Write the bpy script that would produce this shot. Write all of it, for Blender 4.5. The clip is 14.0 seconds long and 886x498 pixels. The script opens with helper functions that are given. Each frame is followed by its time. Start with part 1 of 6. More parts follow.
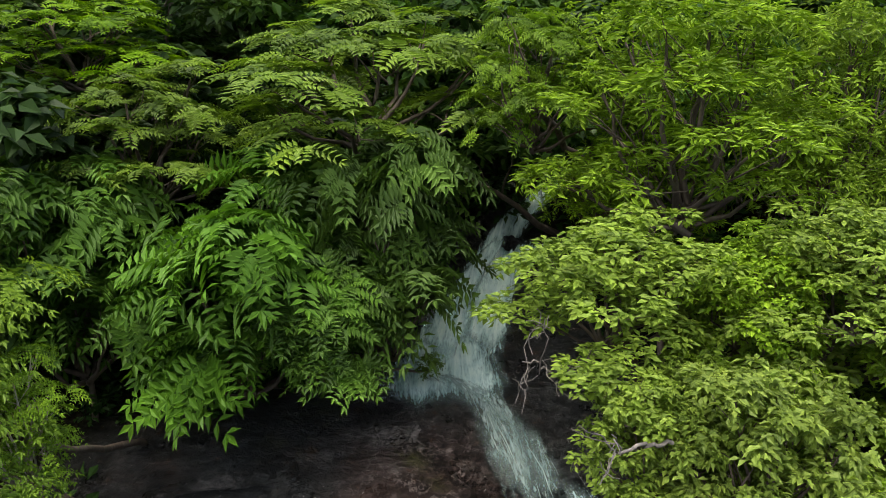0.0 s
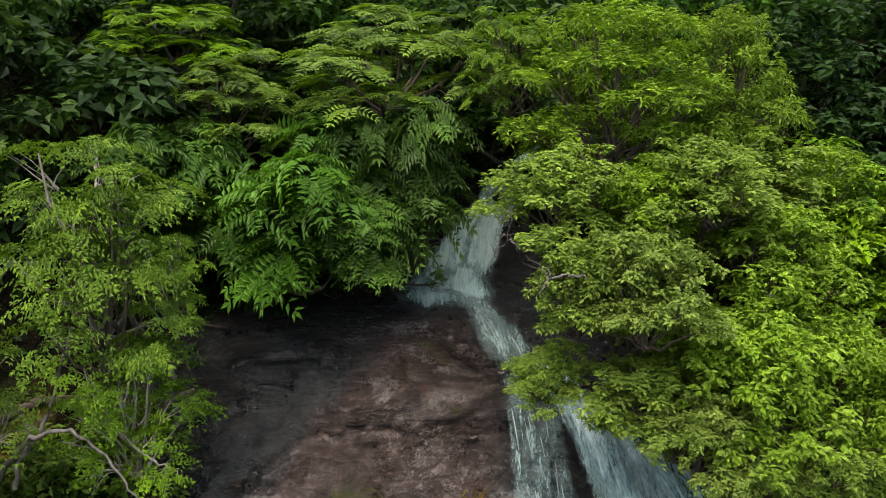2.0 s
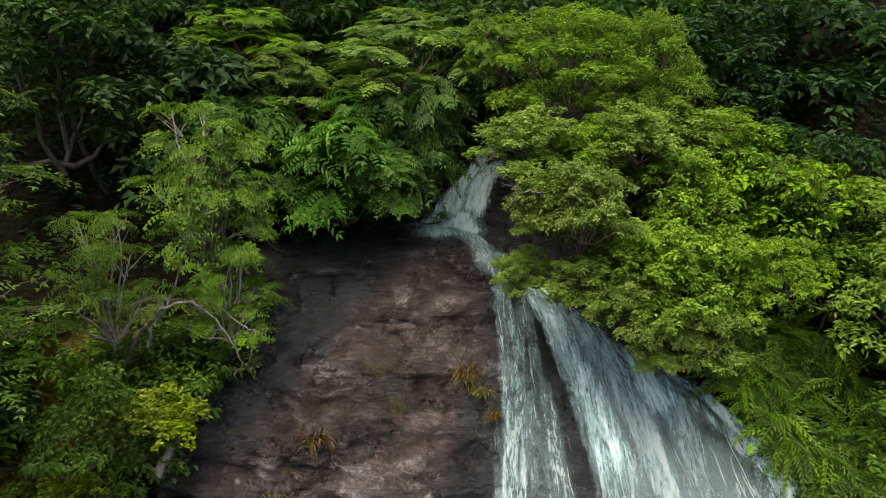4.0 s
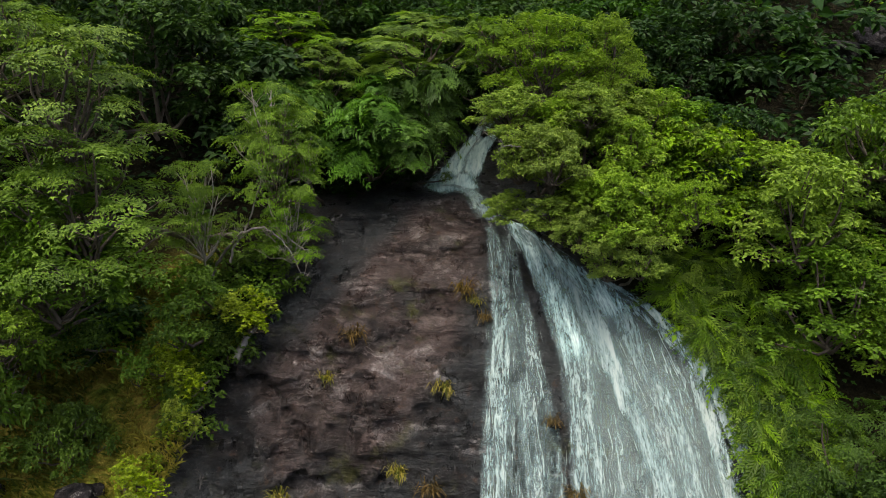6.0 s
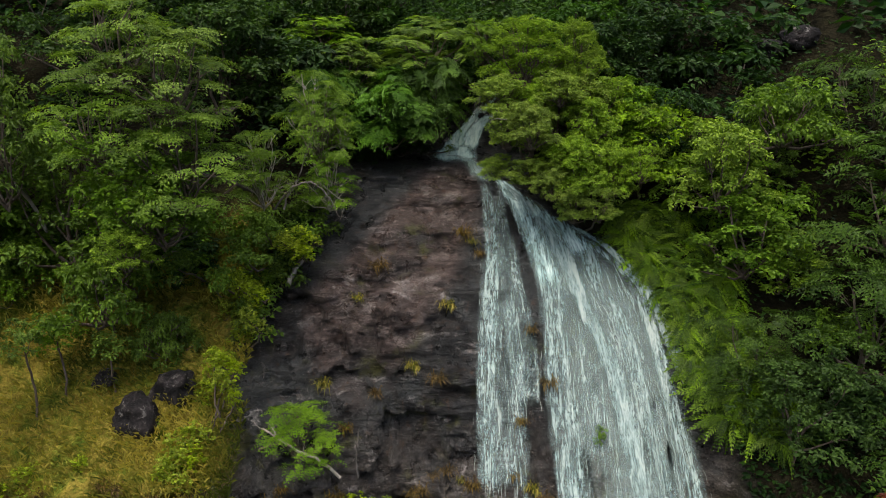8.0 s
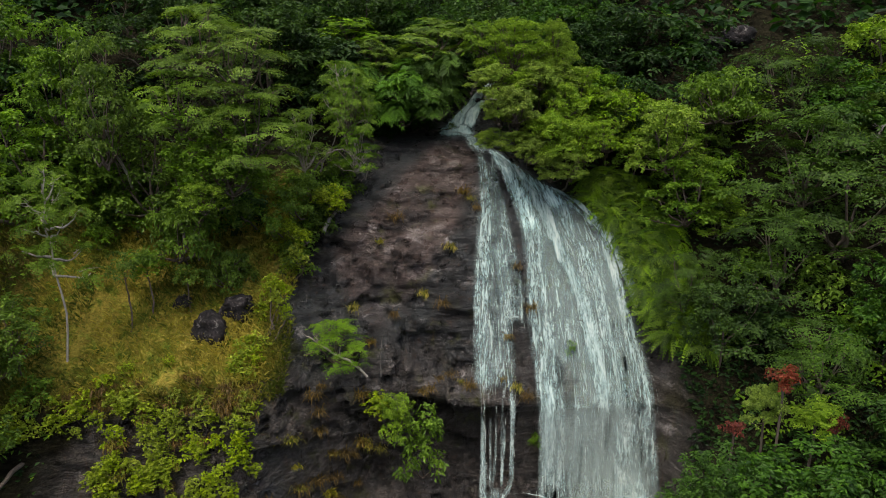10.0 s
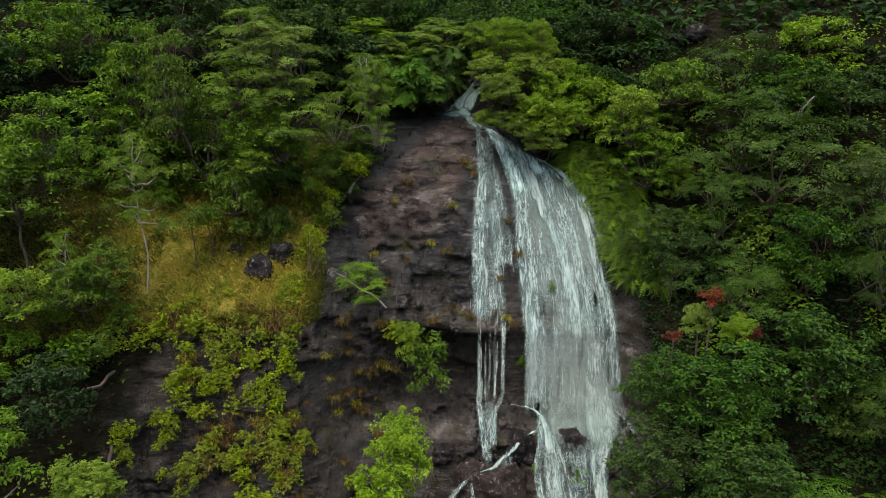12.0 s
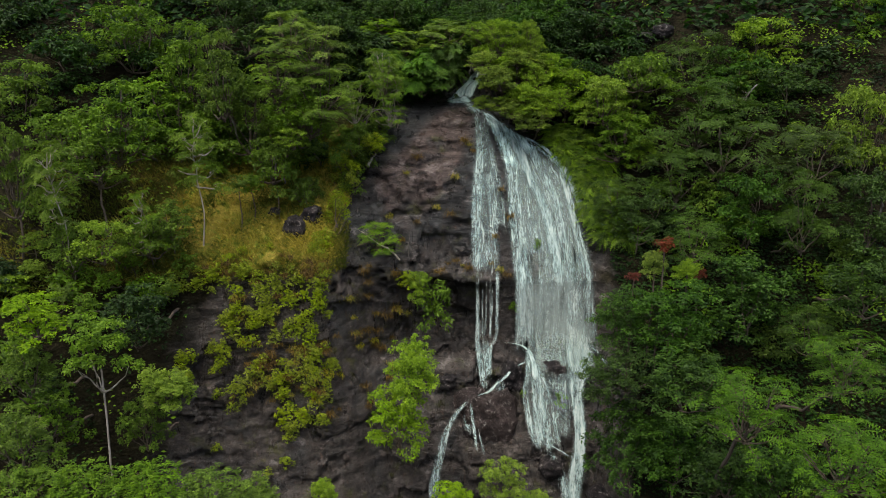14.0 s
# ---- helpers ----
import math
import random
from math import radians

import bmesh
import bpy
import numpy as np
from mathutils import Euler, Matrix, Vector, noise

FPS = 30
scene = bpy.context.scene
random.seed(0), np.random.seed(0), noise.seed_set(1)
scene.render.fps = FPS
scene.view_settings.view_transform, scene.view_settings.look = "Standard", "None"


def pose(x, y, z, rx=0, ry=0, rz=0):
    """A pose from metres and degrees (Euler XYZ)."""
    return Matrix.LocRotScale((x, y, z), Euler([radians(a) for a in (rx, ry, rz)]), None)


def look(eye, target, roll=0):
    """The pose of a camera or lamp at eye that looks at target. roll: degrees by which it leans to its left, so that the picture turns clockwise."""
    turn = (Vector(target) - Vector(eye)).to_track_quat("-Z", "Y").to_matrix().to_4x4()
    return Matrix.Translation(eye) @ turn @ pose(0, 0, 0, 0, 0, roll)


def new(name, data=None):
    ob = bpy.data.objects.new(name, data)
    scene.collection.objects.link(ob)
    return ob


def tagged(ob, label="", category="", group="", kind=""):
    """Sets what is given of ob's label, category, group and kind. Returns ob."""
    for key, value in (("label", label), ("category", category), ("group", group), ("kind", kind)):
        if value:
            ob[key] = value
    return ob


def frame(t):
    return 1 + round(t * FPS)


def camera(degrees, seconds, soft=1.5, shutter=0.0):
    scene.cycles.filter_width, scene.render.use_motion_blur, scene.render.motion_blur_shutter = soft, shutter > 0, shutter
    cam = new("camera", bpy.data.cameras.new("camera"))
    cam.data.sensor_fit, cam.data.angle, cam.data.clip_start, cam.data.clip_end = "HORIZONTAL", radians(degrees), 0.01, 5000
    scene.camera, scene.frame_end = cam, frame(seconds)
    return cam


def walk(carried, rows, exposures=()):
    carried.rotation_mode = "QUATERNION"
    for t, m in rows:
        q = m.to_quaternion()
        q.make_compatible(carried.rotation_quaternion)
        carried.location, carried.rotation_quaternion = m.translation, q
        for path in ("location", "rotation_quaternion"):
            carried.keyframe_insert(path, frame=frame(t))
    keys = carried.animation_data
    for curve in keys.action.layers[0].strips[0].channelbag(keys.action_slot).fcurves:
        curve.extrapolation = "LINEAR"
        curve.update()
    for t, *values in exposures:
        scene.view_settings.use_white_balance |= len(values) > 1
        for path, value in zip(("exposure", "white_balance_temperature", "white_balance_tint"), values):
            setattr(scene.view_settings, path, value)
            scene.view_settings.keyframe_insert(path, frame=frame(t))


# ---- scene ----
cam = camera(60.3, 14.0, soft=0.95)
METRES, EYE, TILT, LEAN, TURN = 25.0, 30.0, -16.22, 0.0, 0.0
ROWS = [
    (0.0, 0.0, 0.0, 0.0, 0.0, 0.0, -0.0),
    (0.5, -0.0001, -0.0315, -0.0088, 0.04, 0.03, -0.04),
    (1.0, -0.0003, -0.0647, -0.0185, 0.1, 0.05, -0.06),
    (1.5, -0.0005, -0.0996, -0.0292, 0.13, 0.05, -0.08),
    (2.0, -0.0005, -0.136, -0.0411, 0.18, 0.09, -0.09),
    (2.5, -0.0005, -0.1745, -0.053, 0.21, 0.05, -0.08),
    (3.0, -0.0007, -0.2144, -0.0654, 0.24, 0.04, -0.08),
    (5.5, -0.003, -0.4417, -0.1315, 0.39, -0.01, -0.13),
    (6.0, -0.0034, -0.4927, -0.1467, 0.42, 0.02, -0.16),
    (6.5, -0.0042, -0.5458, -0.1609, 0.43, -0.03, -0.16),
    (7.0, -0.0048, -0.6007, -0.1763, 0.45, -0.02, -0.18),
    (7.5, -0.0049, -0.6567, -0.1924, 0.5, -0.01, -0.2),
    (8.0, -0.0062, -0.7149, -0.208, 0.48, -0.06, -0.19),
    (10.5, -0.0093, -1.0273, -0.2986, 0.56, -0.1, -0.2),
    (11.0, -0.01, -1.093, -0.3182, 0.58, -0.13, -0.2),
    (11.5, -0.0111, -1.1598, -0.338, 0.59, -0.13, -0.2),
    (12.0, -0.012, -1.2275, -0.358, 0.6, -0.14, -0.2),
    (12.5, -0.0132, -1.2963, -0.3781, 0.62, -0.14, -0.21),
    (13.0, -0.0144, -1.3659, -0.3984, 0.62, -0.14, -0.2),
    (13.5, -0.0157, -1.4366, -0.4184, 0.62, -0.15, -0.2),
    (14.0, -0.017, -1.507, -0.4385, 0.63, -0.17, -0.2),
]
walk(cam, [(t, pose(0, 0, EYE, TILT, LEAN, TURN) @ pose(METRES * x, METRES * y, METRES * z, 90 + pitch, roll, yaw)) for t, x, y, z, yaw, pitch, roll in ROWS],
     [(0.0, 1.44), (3.0, 1.36), (6.5, 1.09), (8.0, 1.02), (10.5, 0.98), (14.0, 1.0)])

# ---- light: a bright overcast sky ----
world = bpy.data.worlds.new("overcast_sky")
scene.world = world
world.use_nodes = True
wn = world.node_tree
sky = wn.nodes.new("ShaderNodeTexSky")
sky.sky_type, sky.sun_disc = "NISHITA", False
sky.sun_elevation, sky.sun_rotation = radians(70), radians(205)
sky.air_density, sky.dust_density, sky.ozone_density = 1.0, 5.5, 1.0
wn.links.new(sky.outputs[0], wn.nodes["Background"].inputs[0])
wn.nodes["Background"].inputs[1].default_value = 0.122
sun = new("sun", bpy.data.lights.new("sun", "SUN"))
sun.data.energy, sun.data.angle, sun.data.color = 1.15, radians(60), (1.0, 0.97, 0.9)
sun.matrix_world = look((-12, -22, 100), (0, 5, 15))


# ---- the form of the hillside: how far back the ground lies at x and height z ----
def smooth(a, b, v):
    u = np.clip((v - a) / (b - a), 0, 1)
    return u * u * (3 - 2 * u)


FALL_Z = [-1, 6, 8.5, 10.2, 11.9, 12.4, 13.0, 16.0, 16.5, 18, 20, 22.2, 23.5, 24.9, 25.4, 26.2, 27.6, 29, 33, 45]
FALL_Y = [-9, -4.2, -2.8, -1.7, -1.0, 0.2, 1.1, 0.9, 0.5, 1.7, 2.8, 4.6, 6.3, 7.9, 9.6, 11.4, 12.6, 16.5, 24, 48]
LEFT_Z = [-1, 8, 10, 14, 16, 18.0, 18.7, 20.3, 22, 24, 27, 31, 45]
LEFT_Y = [-12, -6.0, -4.8, -3.2, -2.6, -1.7, -0.7, 2.2, 4.6, 6.6, 10, 15.5, 40]
BANK_Z = [-1, 8, 12, 15, 20, 23, 26, 29, 33, 45]
BANK_Y = [-18, -9, -5.5, -2.5, 2.4, 5.4, 8.4, 11.5, 17, 40]


def cliff_y(x, z):
    x, z = np.asarray(x, float), np.asarray(z, float)
    fall, left, bank = np.interp(z, FALL_Z, FALL_Y), np.interp(z, LEFT_Z, LEFT_Y), np.interp(z, BANK_Z, BANK_Y)
    a, b = smooth(-3.2, -7.5, x), smooth(7.0, 9.6, x)
    y = fall * (1 - a - b) + left * a + bank * b
    y = y + 0.75 * np.exp(-((x - 0.6) / 1.2) ** 2) * smooth(24.6, 26.0, z) - 1.3 * smooth(4.5, 1.0, x) * smooth(-7, -3, x) * smooth(18.5, 20.5, z) * smooth(25.4, 23.0, z) * 0.25
    y = y + 0.5 * smooth(2.0, 6.0, x) * smooth(9.5, 7.0, x) * smooth(23, 19, z) * smooth(14, 18, z)
    y = y + 1.1 * smooth(-2.4, -1.2, x) * smooth(1.6, 0.9, x) * smooth(13.0, 13.8, z) * smooth(16.4, 15.9, z)
    return y - 0.45 * np.maximum(0, -x - 13) - 0.42 * np.maximum(0, x - 11)


def ground_z(x, y):
    """The height of the ground at x, y."""
    zs = np.linspace(-1, 45, 231)
    return float(np.interp(y, np.maximum.accumulate(cliff_y(np.full(231, x), zs)), zs))


# ---- materials ----
def material(name, build):
    mat = bpy.data.materials.new(name)
    mat.use_nodes = True
    tree = mat.node_tree
    bsdf = tree.nodes["Principled BSDF"]

    def node(kind, ins=(), **props):
        n = tree.nodes.new("ShaderNode" + kind)
        for key, value in props.items():
            if key == "blend_type":
                n.blend_type = value
            elif key == "operation":
                n.operation = value
            elif key == "attribute_name":
                n.attribute_name = value
            elif key == "data_type":
                n.data_type = value
            elif key == "feature":
                n.feature = value
            elif key == "distance":
                n.inputs["Distance"].default_value = value
        for key, value in dict(ins).items():
            slot = n.inputs[key]
            if isinstance(value, bpy.types.NodeSocket):
                tree.links.new(value, slot)
            else:
                slot.default_value = value
        return n

    build(node, bsdf, tree)
    return mat


def ramp(node, fac, stops):
    r = node("ValToRGB", {0: fac})
    el = r.color_ramp.elements
    while len(el) < len(stops):
        el.new(0.5)
    for e, (pos, col) in zip(el, stops):
        e.position, e.color = pos, (*col, 1) if len(col) == 3 else col
    return r.outputs[0]


def grey(v):
    return (v, v, v)


def mix(node, fac, a, b, how="MIX"):
    m = node("MixRGB", blend_type=how)
    for slot, value in zip(m.inputs, (fac, a, b)):
        if isinstance(value, bpy.types.NodeSocket):
            m.id_data.links.new(value, slot)
        else:
            slot.default_value = (*value, 1) if isinstance(value, tuple) and len(value) == 3 else value
    return m.outputs[0]


def place(node, scale=(1, 1, 1), object_space=False):
    src = node("TexCoord").outputs["Object"] if object_space else node("NewGeometry").outputs["Position"]
    return node("Mapping", {"Vector": src, "Scale": scale}).outputs[0]


def noise_tex(node, vec, scale, detail=5, rough=0.6, warp=0.0):
    return node("TexNoise", {"Vector": vec, "Scale": scale, "Detail": detail, "Roughness": rough, "Distortion": warp}).outputs[0]


def seam(node, vec, scale, width, at=0.5):
    """Thin wandering lines, as a mask."""
    n = noise_tex(node, node("Mapping", {"Vector": vec, "Scale": scale}).outputs[0], 1.0, 6, 0.6)
    return ramp(node, n, [(at - width, grey(0)), (at, grey(1)), (at + width, grey(0))])


def rock_build(node, bsdf, tree):
    p = place(node)
    streak = place(node, (2.6, 2.6, 0.2))
    sway = node("TexNoise", {"Vector": p, "Scale": 0.9, "Detail": 5, "Roughness": 0.65}).outputs[1]
    sway = node("VectorMath", {0: node("VectorMath", {0: sway, 1: (0.5, 0.5, 0.5)}, operation="SUBTRACT").outputs[0], 1: (1.6, 1.6, 1.1)}, operation="MULTIPLY").outputs[0]
    bent = node("VectorMath", {0: p, 1: sway}, operation="ADD").outputs[0]
    big, mid, fine = noise_tex(node, p, 0.5, 6, 0.6, 0.2), noise_tex(node, p, 1.7, 12, 0.7), noise_tex(node, p, 14, 6, 0.7)
    bed = noise_tex(node, node("Mapping", {"Vector": bent, "Scale": (0.8, 0.6, 3.0)}).outputs[0], 1.0, 11, 0.68)
    wave = noise_tex(node, place(node, (1.6, 4.5, 8.0)), 1.0, 5, 0.55, 0.5)
    run = noise_tex(node, streak, 1.0, 8, 0.65)
    joints, chips = seam(node, bent, (0.45, 0.3, 1.5), 0.012), seam(node, bent, (1.0, 0.9, 6.0), 0.03, 0.54)
    soil = node("Attribute", attribute_name="soil").outputs["Fac"]
    lawn = node("Attribute", attribute_name="lawn").outputs["Fac"]
    dry = node("Attribute", attribute_name="dry").outputs["Fac"]
    patch = ramp(node, noise_tex(node, p, 0.7, 5, 0.65), [(0.46, grey(0.0)), (0.56, grey(1))])
    dark = ramp(node, mid, [(0.34, (0.005, 0.005, 0.005)), (0.46, (0.011, 0.0115, 0.0115)), (0.56, (0.023, 0.0235, 0.023)), (0.66, (0.07, 0.067, 0.064))])
    dark = mix(node, ramp(node, run, [(0.47, grey(0)), (0.58, grey(0.4))]), dark, (0.024, 0.016, 0.012))
    dark = mix(node, ramp(node, noise_tex(node, p, 0.35, 4), [(0.48, grey(0)), (0.56, grey(0.6))]), dark, (0.038, 0.041, 0.04))
    # low rock painted paler in patches, standing in for open-sky light
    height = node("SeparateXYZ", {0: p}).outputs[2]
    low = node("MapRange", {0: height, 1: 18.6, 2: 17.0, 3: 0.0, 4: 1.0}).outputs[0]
    skylit = mix(node, 1.0, low, ramp(node, noise_tex(node, p, 0.8, 9, 0.7), [(0.38, grey(0.2)), (0.53, grey(0.9))]), "MULTIPLY")
    dark = mix(node, skylit, dark, mix(node, ramp(node, bed, [(0.4, grey(0)), (0.6, grey(1))]), (0.025, 0.02, 0.017), (0.08, 0.067, 0.057)))
    pink = ramp(node, bed, [(0.34, (0.01, 0.0068, 0.0058)), (0.45, (0.03, 0.0195, 0.016)), (0.54, (0.055, 0.038, 0.032)), (0.66, (0.11, 0.084, 0.074))])
    # wavering lines of the rock; the pale ones double as painted ripple glints
    pink = mix(node, ramp(node, wave, [(0.54, grey(0)), (0.64, grey(0.35))]), pink, (0.18, 0.145, 0.13))
    pink = mix(node, ramp(node, wave, [(0.34, grey(0.55)), (0.44, grey(0))]), pink, (0.03, 0.021, 0.018))
    pink = mix(node, mix(node, 1.0, chips, patch, "MULTIPLY"), pink, (0.2, 0.172, 0.158))
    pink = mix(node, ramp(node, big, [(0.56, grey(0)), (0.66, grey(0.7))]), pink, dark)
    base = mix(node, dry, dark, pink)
    # pale rock patches, which also paint wet glints along the beds
    pale = ramp(node, bed, [(0.58, grey(0)), (0.64, grey(0.75))])
    pale = mix(node, 1.0, pale, patch, "MULTIPLY")
    base = mix(node, pale, base, mix(node, fine, (0.1, 0.09, 0.085), (0.34, 0.31, 0.29)))
    base = mix(node, mix(node, 1.0, joints, (0.85, 0.85, 0.85), "MULTIPLY"), base, (0.008, 0.007, 0.007))
    # tiny glints of the wet rock, painted in as pale dots
    glint = ramp(node, noise_tex(node, p, 26, 2), [(0.7, grey(0)), (0.74, grey(0.8))])
    base = mix(node, glint, base, (0.3, 0.28, 0.26))
    moss = ramp(node, noise_tex(node, p, 1.3, 10, 0.74), [(0.53, grey(0)), (0.59, grey(0.85))])
    base = mix(node, mix(node, 1.0, moss, ramp(node, big, [(0.5, grey(0)), (0.6, grey(0.9))]), "MULTIPLY"), base, (0.05, 0.052, 0.012))
    rust = ramp(node, noise_tex(node, streak, 1.6, 8, 0.7), [(0.58, grey(0)), (0.68, grey(0.6))])
    base = mix(node, rust, base, (0.075, 0.036, 0.016))
    earth = ramp(node, mid, [(0.3, (0.01, 0.008, 0.005)), (0.6, (0.022, 0.02, 0.01)), (0.8, (0.03, 0.042, 0.012))])
    turf = ramp(node, noise_tex(node, p, 0.9, 10, 0.72), [(0.36, (0.05, 0.09, 0.01)), (0.45, (0.14, 0.16, 0.02)), (0.54, (0.25, 0.195, 0.035)), (0.64, (0.09, 0.12, 0.014))])
    base = mix(node, soil, base, earth)
    base = mix(node, lawn, base, turf)
    base = mix(node, 1.0, base, ramp(node, fine, [(0.36, grey(0.65)), (0.5, grey(1.0)), (0.64, grey(1.35))]), "MULTIPLY")
    tree.links.new(base, bsdf.inputs["Base Color"])
    wet = ramp(node, noise_tex(node, streak, 0.8, 6), [(0.4, grey(0.25)), (0.58, grey(0.5))])
    rough = mix(node, soil, wet, (0.95, 0.95, 0.95))
    tree.links.new(mix(node, lawn, rough, (0.95, 0.95, 0.95)), bsdf.inputs["Roughness"])
    tree.links.new(mix(node, soil, (0.4, 0.4, 0.4), (0.05, 0.05, 0.05)), bsdf.inputs["Specular IOR Level"])
    h = node("Math", {0: bed, 1: node("Math", {0: mid, 1: 0.6}, operation="MULTIPLY").outputs[0]}, operation="ADD").outputs[0]
    for extra, share in ((wave, 0.6), (fine, 0.12), (joints, -0.3), (chips, 0.1)):
        h = node("Math", {0: h, 1: node("Math", {0: extra, 1: share}, operation="MULTIPLY").outputs[0]}, operation="ADD").outputs[0]
    bump = node("Bump", {"Height": h, "Strength": 1.0}, distance=0.22)
    tree.links.new(bump.outputs[0], bsdf.inputs["Normal"])


def boulder_build(low, middle, high, gloss):
    def build(node, bsdf, tree):
        p = place(node)
        mid = noise_tex(node, p, 2.5, 8, 0.7)
        base = ramp(node, mid, [(0.38, low), (0.52, middle), (0.68, high)])
        lichen = ramp(node, noise_tex(node, p, 5.0, 8, 0.75), [(0.57, grey(0)), (0.63, grey(0.75))])
        tree.links.new(mix(node, lichen, base, (0.24, 0.23, 0.21)), bsdf.inputs["Base Color"])
        bsdf.inputs["Roughness"].default_value = gloss
        bsdf.inputs["Specular IOR Level"].default_value = 0.2
        bump = node("Bump", {"Height": mid, "Strength": 1.0}, distance=0.3)
        tree.links.new(bump.outputs[0], bsdf.inputs["Normal"])
    return build


def spray_normal(node):
    """Falling water is a cloud of drops: it takes the sky's light much alike whichever way the sheet hangs."""
    half = node("VectorMath", {0: node("NewGeometry").outputs["Normal"], 1: (0.45, 0.45, 0.45)}, operation="MULTIPLY").outputs[0]
    return node("VectorMath", {0: node("VectorMath", {0: half, 1: (0, -0.25, 0.75)}, operation="ADD").outputs[0]}, operation="NORMALIZE").outputs[0]


def water_build(gain, seed, soft=1.0, most=0.95, white=1.0):
    def build(node, bsdf, tree):
        uv = node("TexCoord").outputs["UV"]
        edge = node("Attribute", attribute_name="edge").outputs["Fac"]
        parts = []
        for share, scale, detail, rough, warp in ((0.32, (3.0, 0.4, 1), 5, 0.6, 0.6), (0.36, (9, 1.3, 1), 7, 0.62, 0.8), (0.32, (26, 7, 1), 4, 0.62, 0.9)):
            v = node("Mapping", {"Vector": uv, "Location": (seed * 3.1, seed * 1.7, seed), "Scale": scale}).outputs[0]
            parts.append(node("Math", {0: noise_tex(node, v, 1.0, detail, rough, warp), 1: share}, operation="MULTIPLY").outputs[0])
        s = parts[0]
        for q in parts[1:] + [node("Math", {0: edge, 1: 0.32}, operation="MULTIPLY").outputs[0]]:
            s = node("Math", {0: s, 1: q}, operation="ADD").outputs[0]
        c = 0.83 - gain
        tree.links.new(ramp(node, s, [(c - 0.06 * soft, grey(0.0)), (c, grey(0.34 * most)), (c + 0.075 * soft, grey(most))]), bsdf.inputs["Alpha"])
        tint = node("Math", {0: node("Math", {0: parts[0], 1: parts[1]}, operation="ADD").outputs[0], 1: node("Math", {0: s, 1: 0.5}, operation="MULTIPLY").outputs[0]}, operation="ADD").outputs[0]
        c = 0.34 + 0.5 * c
        tree.links.new(ramp(node, tint, [(c - 0.1, (0.14 * white, 0.225 * white, 0.215 * white)), (c + 0.03, (0.205 * white, 0.295 * white, 0.28 * white)), (c + 0.16, (0.36 * white, 0.42 * white, 0.385 * white))]), bsdf.inputs["Base Color"])
        bsdf.inputs["Roughness"].default_value = 0.5
        bump = node("Bump", {"Height": s, "Strength": 0.5, "Normal": spray_normal(node)}, distance=0.1)
        tree.links.new(bump.outputs[0], bsdf.inputs["Normal"])
    return build


def veil_build(node, bsdf, tree):
    uv = node("TexCoord").outputs["UV"]
    edge = node("Attribute", attribute_name="edge").outputs["Fac"]
    a = noise_tex(node, node("Mapping", {"Vector": uv, "Scale": (6.0, 0.5, 1)}).outputs[0], 1.0, 9, 0.7, 0.6)
    s = node("Math", {0: a, 1: node("Math", {0: edge, 1: 0.45}, operation="MULTIPLY").outputs[0]}, operation="ADD").outputs[0]
    tree.links.new(ramp(node, s, [(0.62, grey(0)), (1.05, grey(0.45))]), bsdf.inputs["Alpha"])
    bsdf.inputs["Base Color"].default_value = (0.21, 0.275, 0.25, 1)
    bsdf.inputs["Roughness"].default_value = 0.6
    tree.links.new(spray_normal(node), bsdf.inputs["Normal"])


def foam_build(node, bsdf, tree):
    bsdf.inputs["Base Color"].default_value = (0.3, 0.36, 0.32, 1)
    bsdf.inputs["Roughness"].default_value = 0.4
    tree.links.new(spray_normal(node), bsdf.inputs["Normal"])


def leaf_build(dark, light, gloss=0.5, thin=0.42):
    """Leaves from dark to light by each leaf's own tone; a little light shines through them."""
    def build(node, bsdf, tree):
        tone = node("Attribute", attribute_name="tone").outputs["Fac"]
        own = node("ObjectInfo").outputs["Random"]
        col = ramp(node, tone, [(0.0, tuple(0.65 * a for a in dark)), (0.55, tuple((a + b) / 2 for a, b in zip(dark, light))), (1.0, tuple(1.1 * a for a in light))])
        shift = node("HueSaturation", {"Hue": node("MapRange", {0: own, 3: 0.496, 4: 0.508}).outputs[0], "Saturation": node("MapRange", {0: own, 3: 0.92, 4: 1.05}).outputs[0],
                                       "Value": node("MapRange", {0: own, 3: 0.88, 4: 1.12}).outputs[0], "Color": col}).outputs[0]
        vein = noise_tex(node, place(node), 23, 3)
        col = mix(node, 0.35, shift, ramp(node, vein, [(0.3, grey(0.75)), (0.7, grey(1.15))]), "MULTIPLY")
        tree.links.new(col, bsdf.inputs["Base Color"])
        bsdf.inputs["Roughness"].default_value = gloss
        bsdf.inputs["Specular IOR Level"].default_value = 0.22
        trans = node("BsdfTranslucent", {"Color": mix(node, 1.0, col, (1.0, 1.05, 0.5), "MULTIPLY")})
        blend = node("MixShader", {0: thin, 1: bsdf.outputs[0], 2: trans.outputs[0]})
        tree.links.new(blend.outputs[0], tree.nodes["Material Output"].inputs["Surface"])
    return build


def bark_build(a, b):
    def build(node, bsdf, tree):
        n = noise_tex(node, place(node, (5, 5, 1.2)), 2.0, 7, 0.7)
        col = ramp(node, n, [(0.35, a), (0.65, b)])
        spot = ramp(node, noise_tex(node, place(node), 6, 4), [(0.6, grey(0)), (0.68, grey(0.5))])
        tree.links.new(mix(node, spot, col, (0.05, 0.06, 0.03)), bsdf.inputs["Base Color"])
        bsdf.inputs["Roughness"].default_value = 0.85
        tree.links.new(node("Bump", {"Height": n, "Strength": 0.6}, distance=0.02).outputs[0], bsdf.inputs["Normal"])
    return build


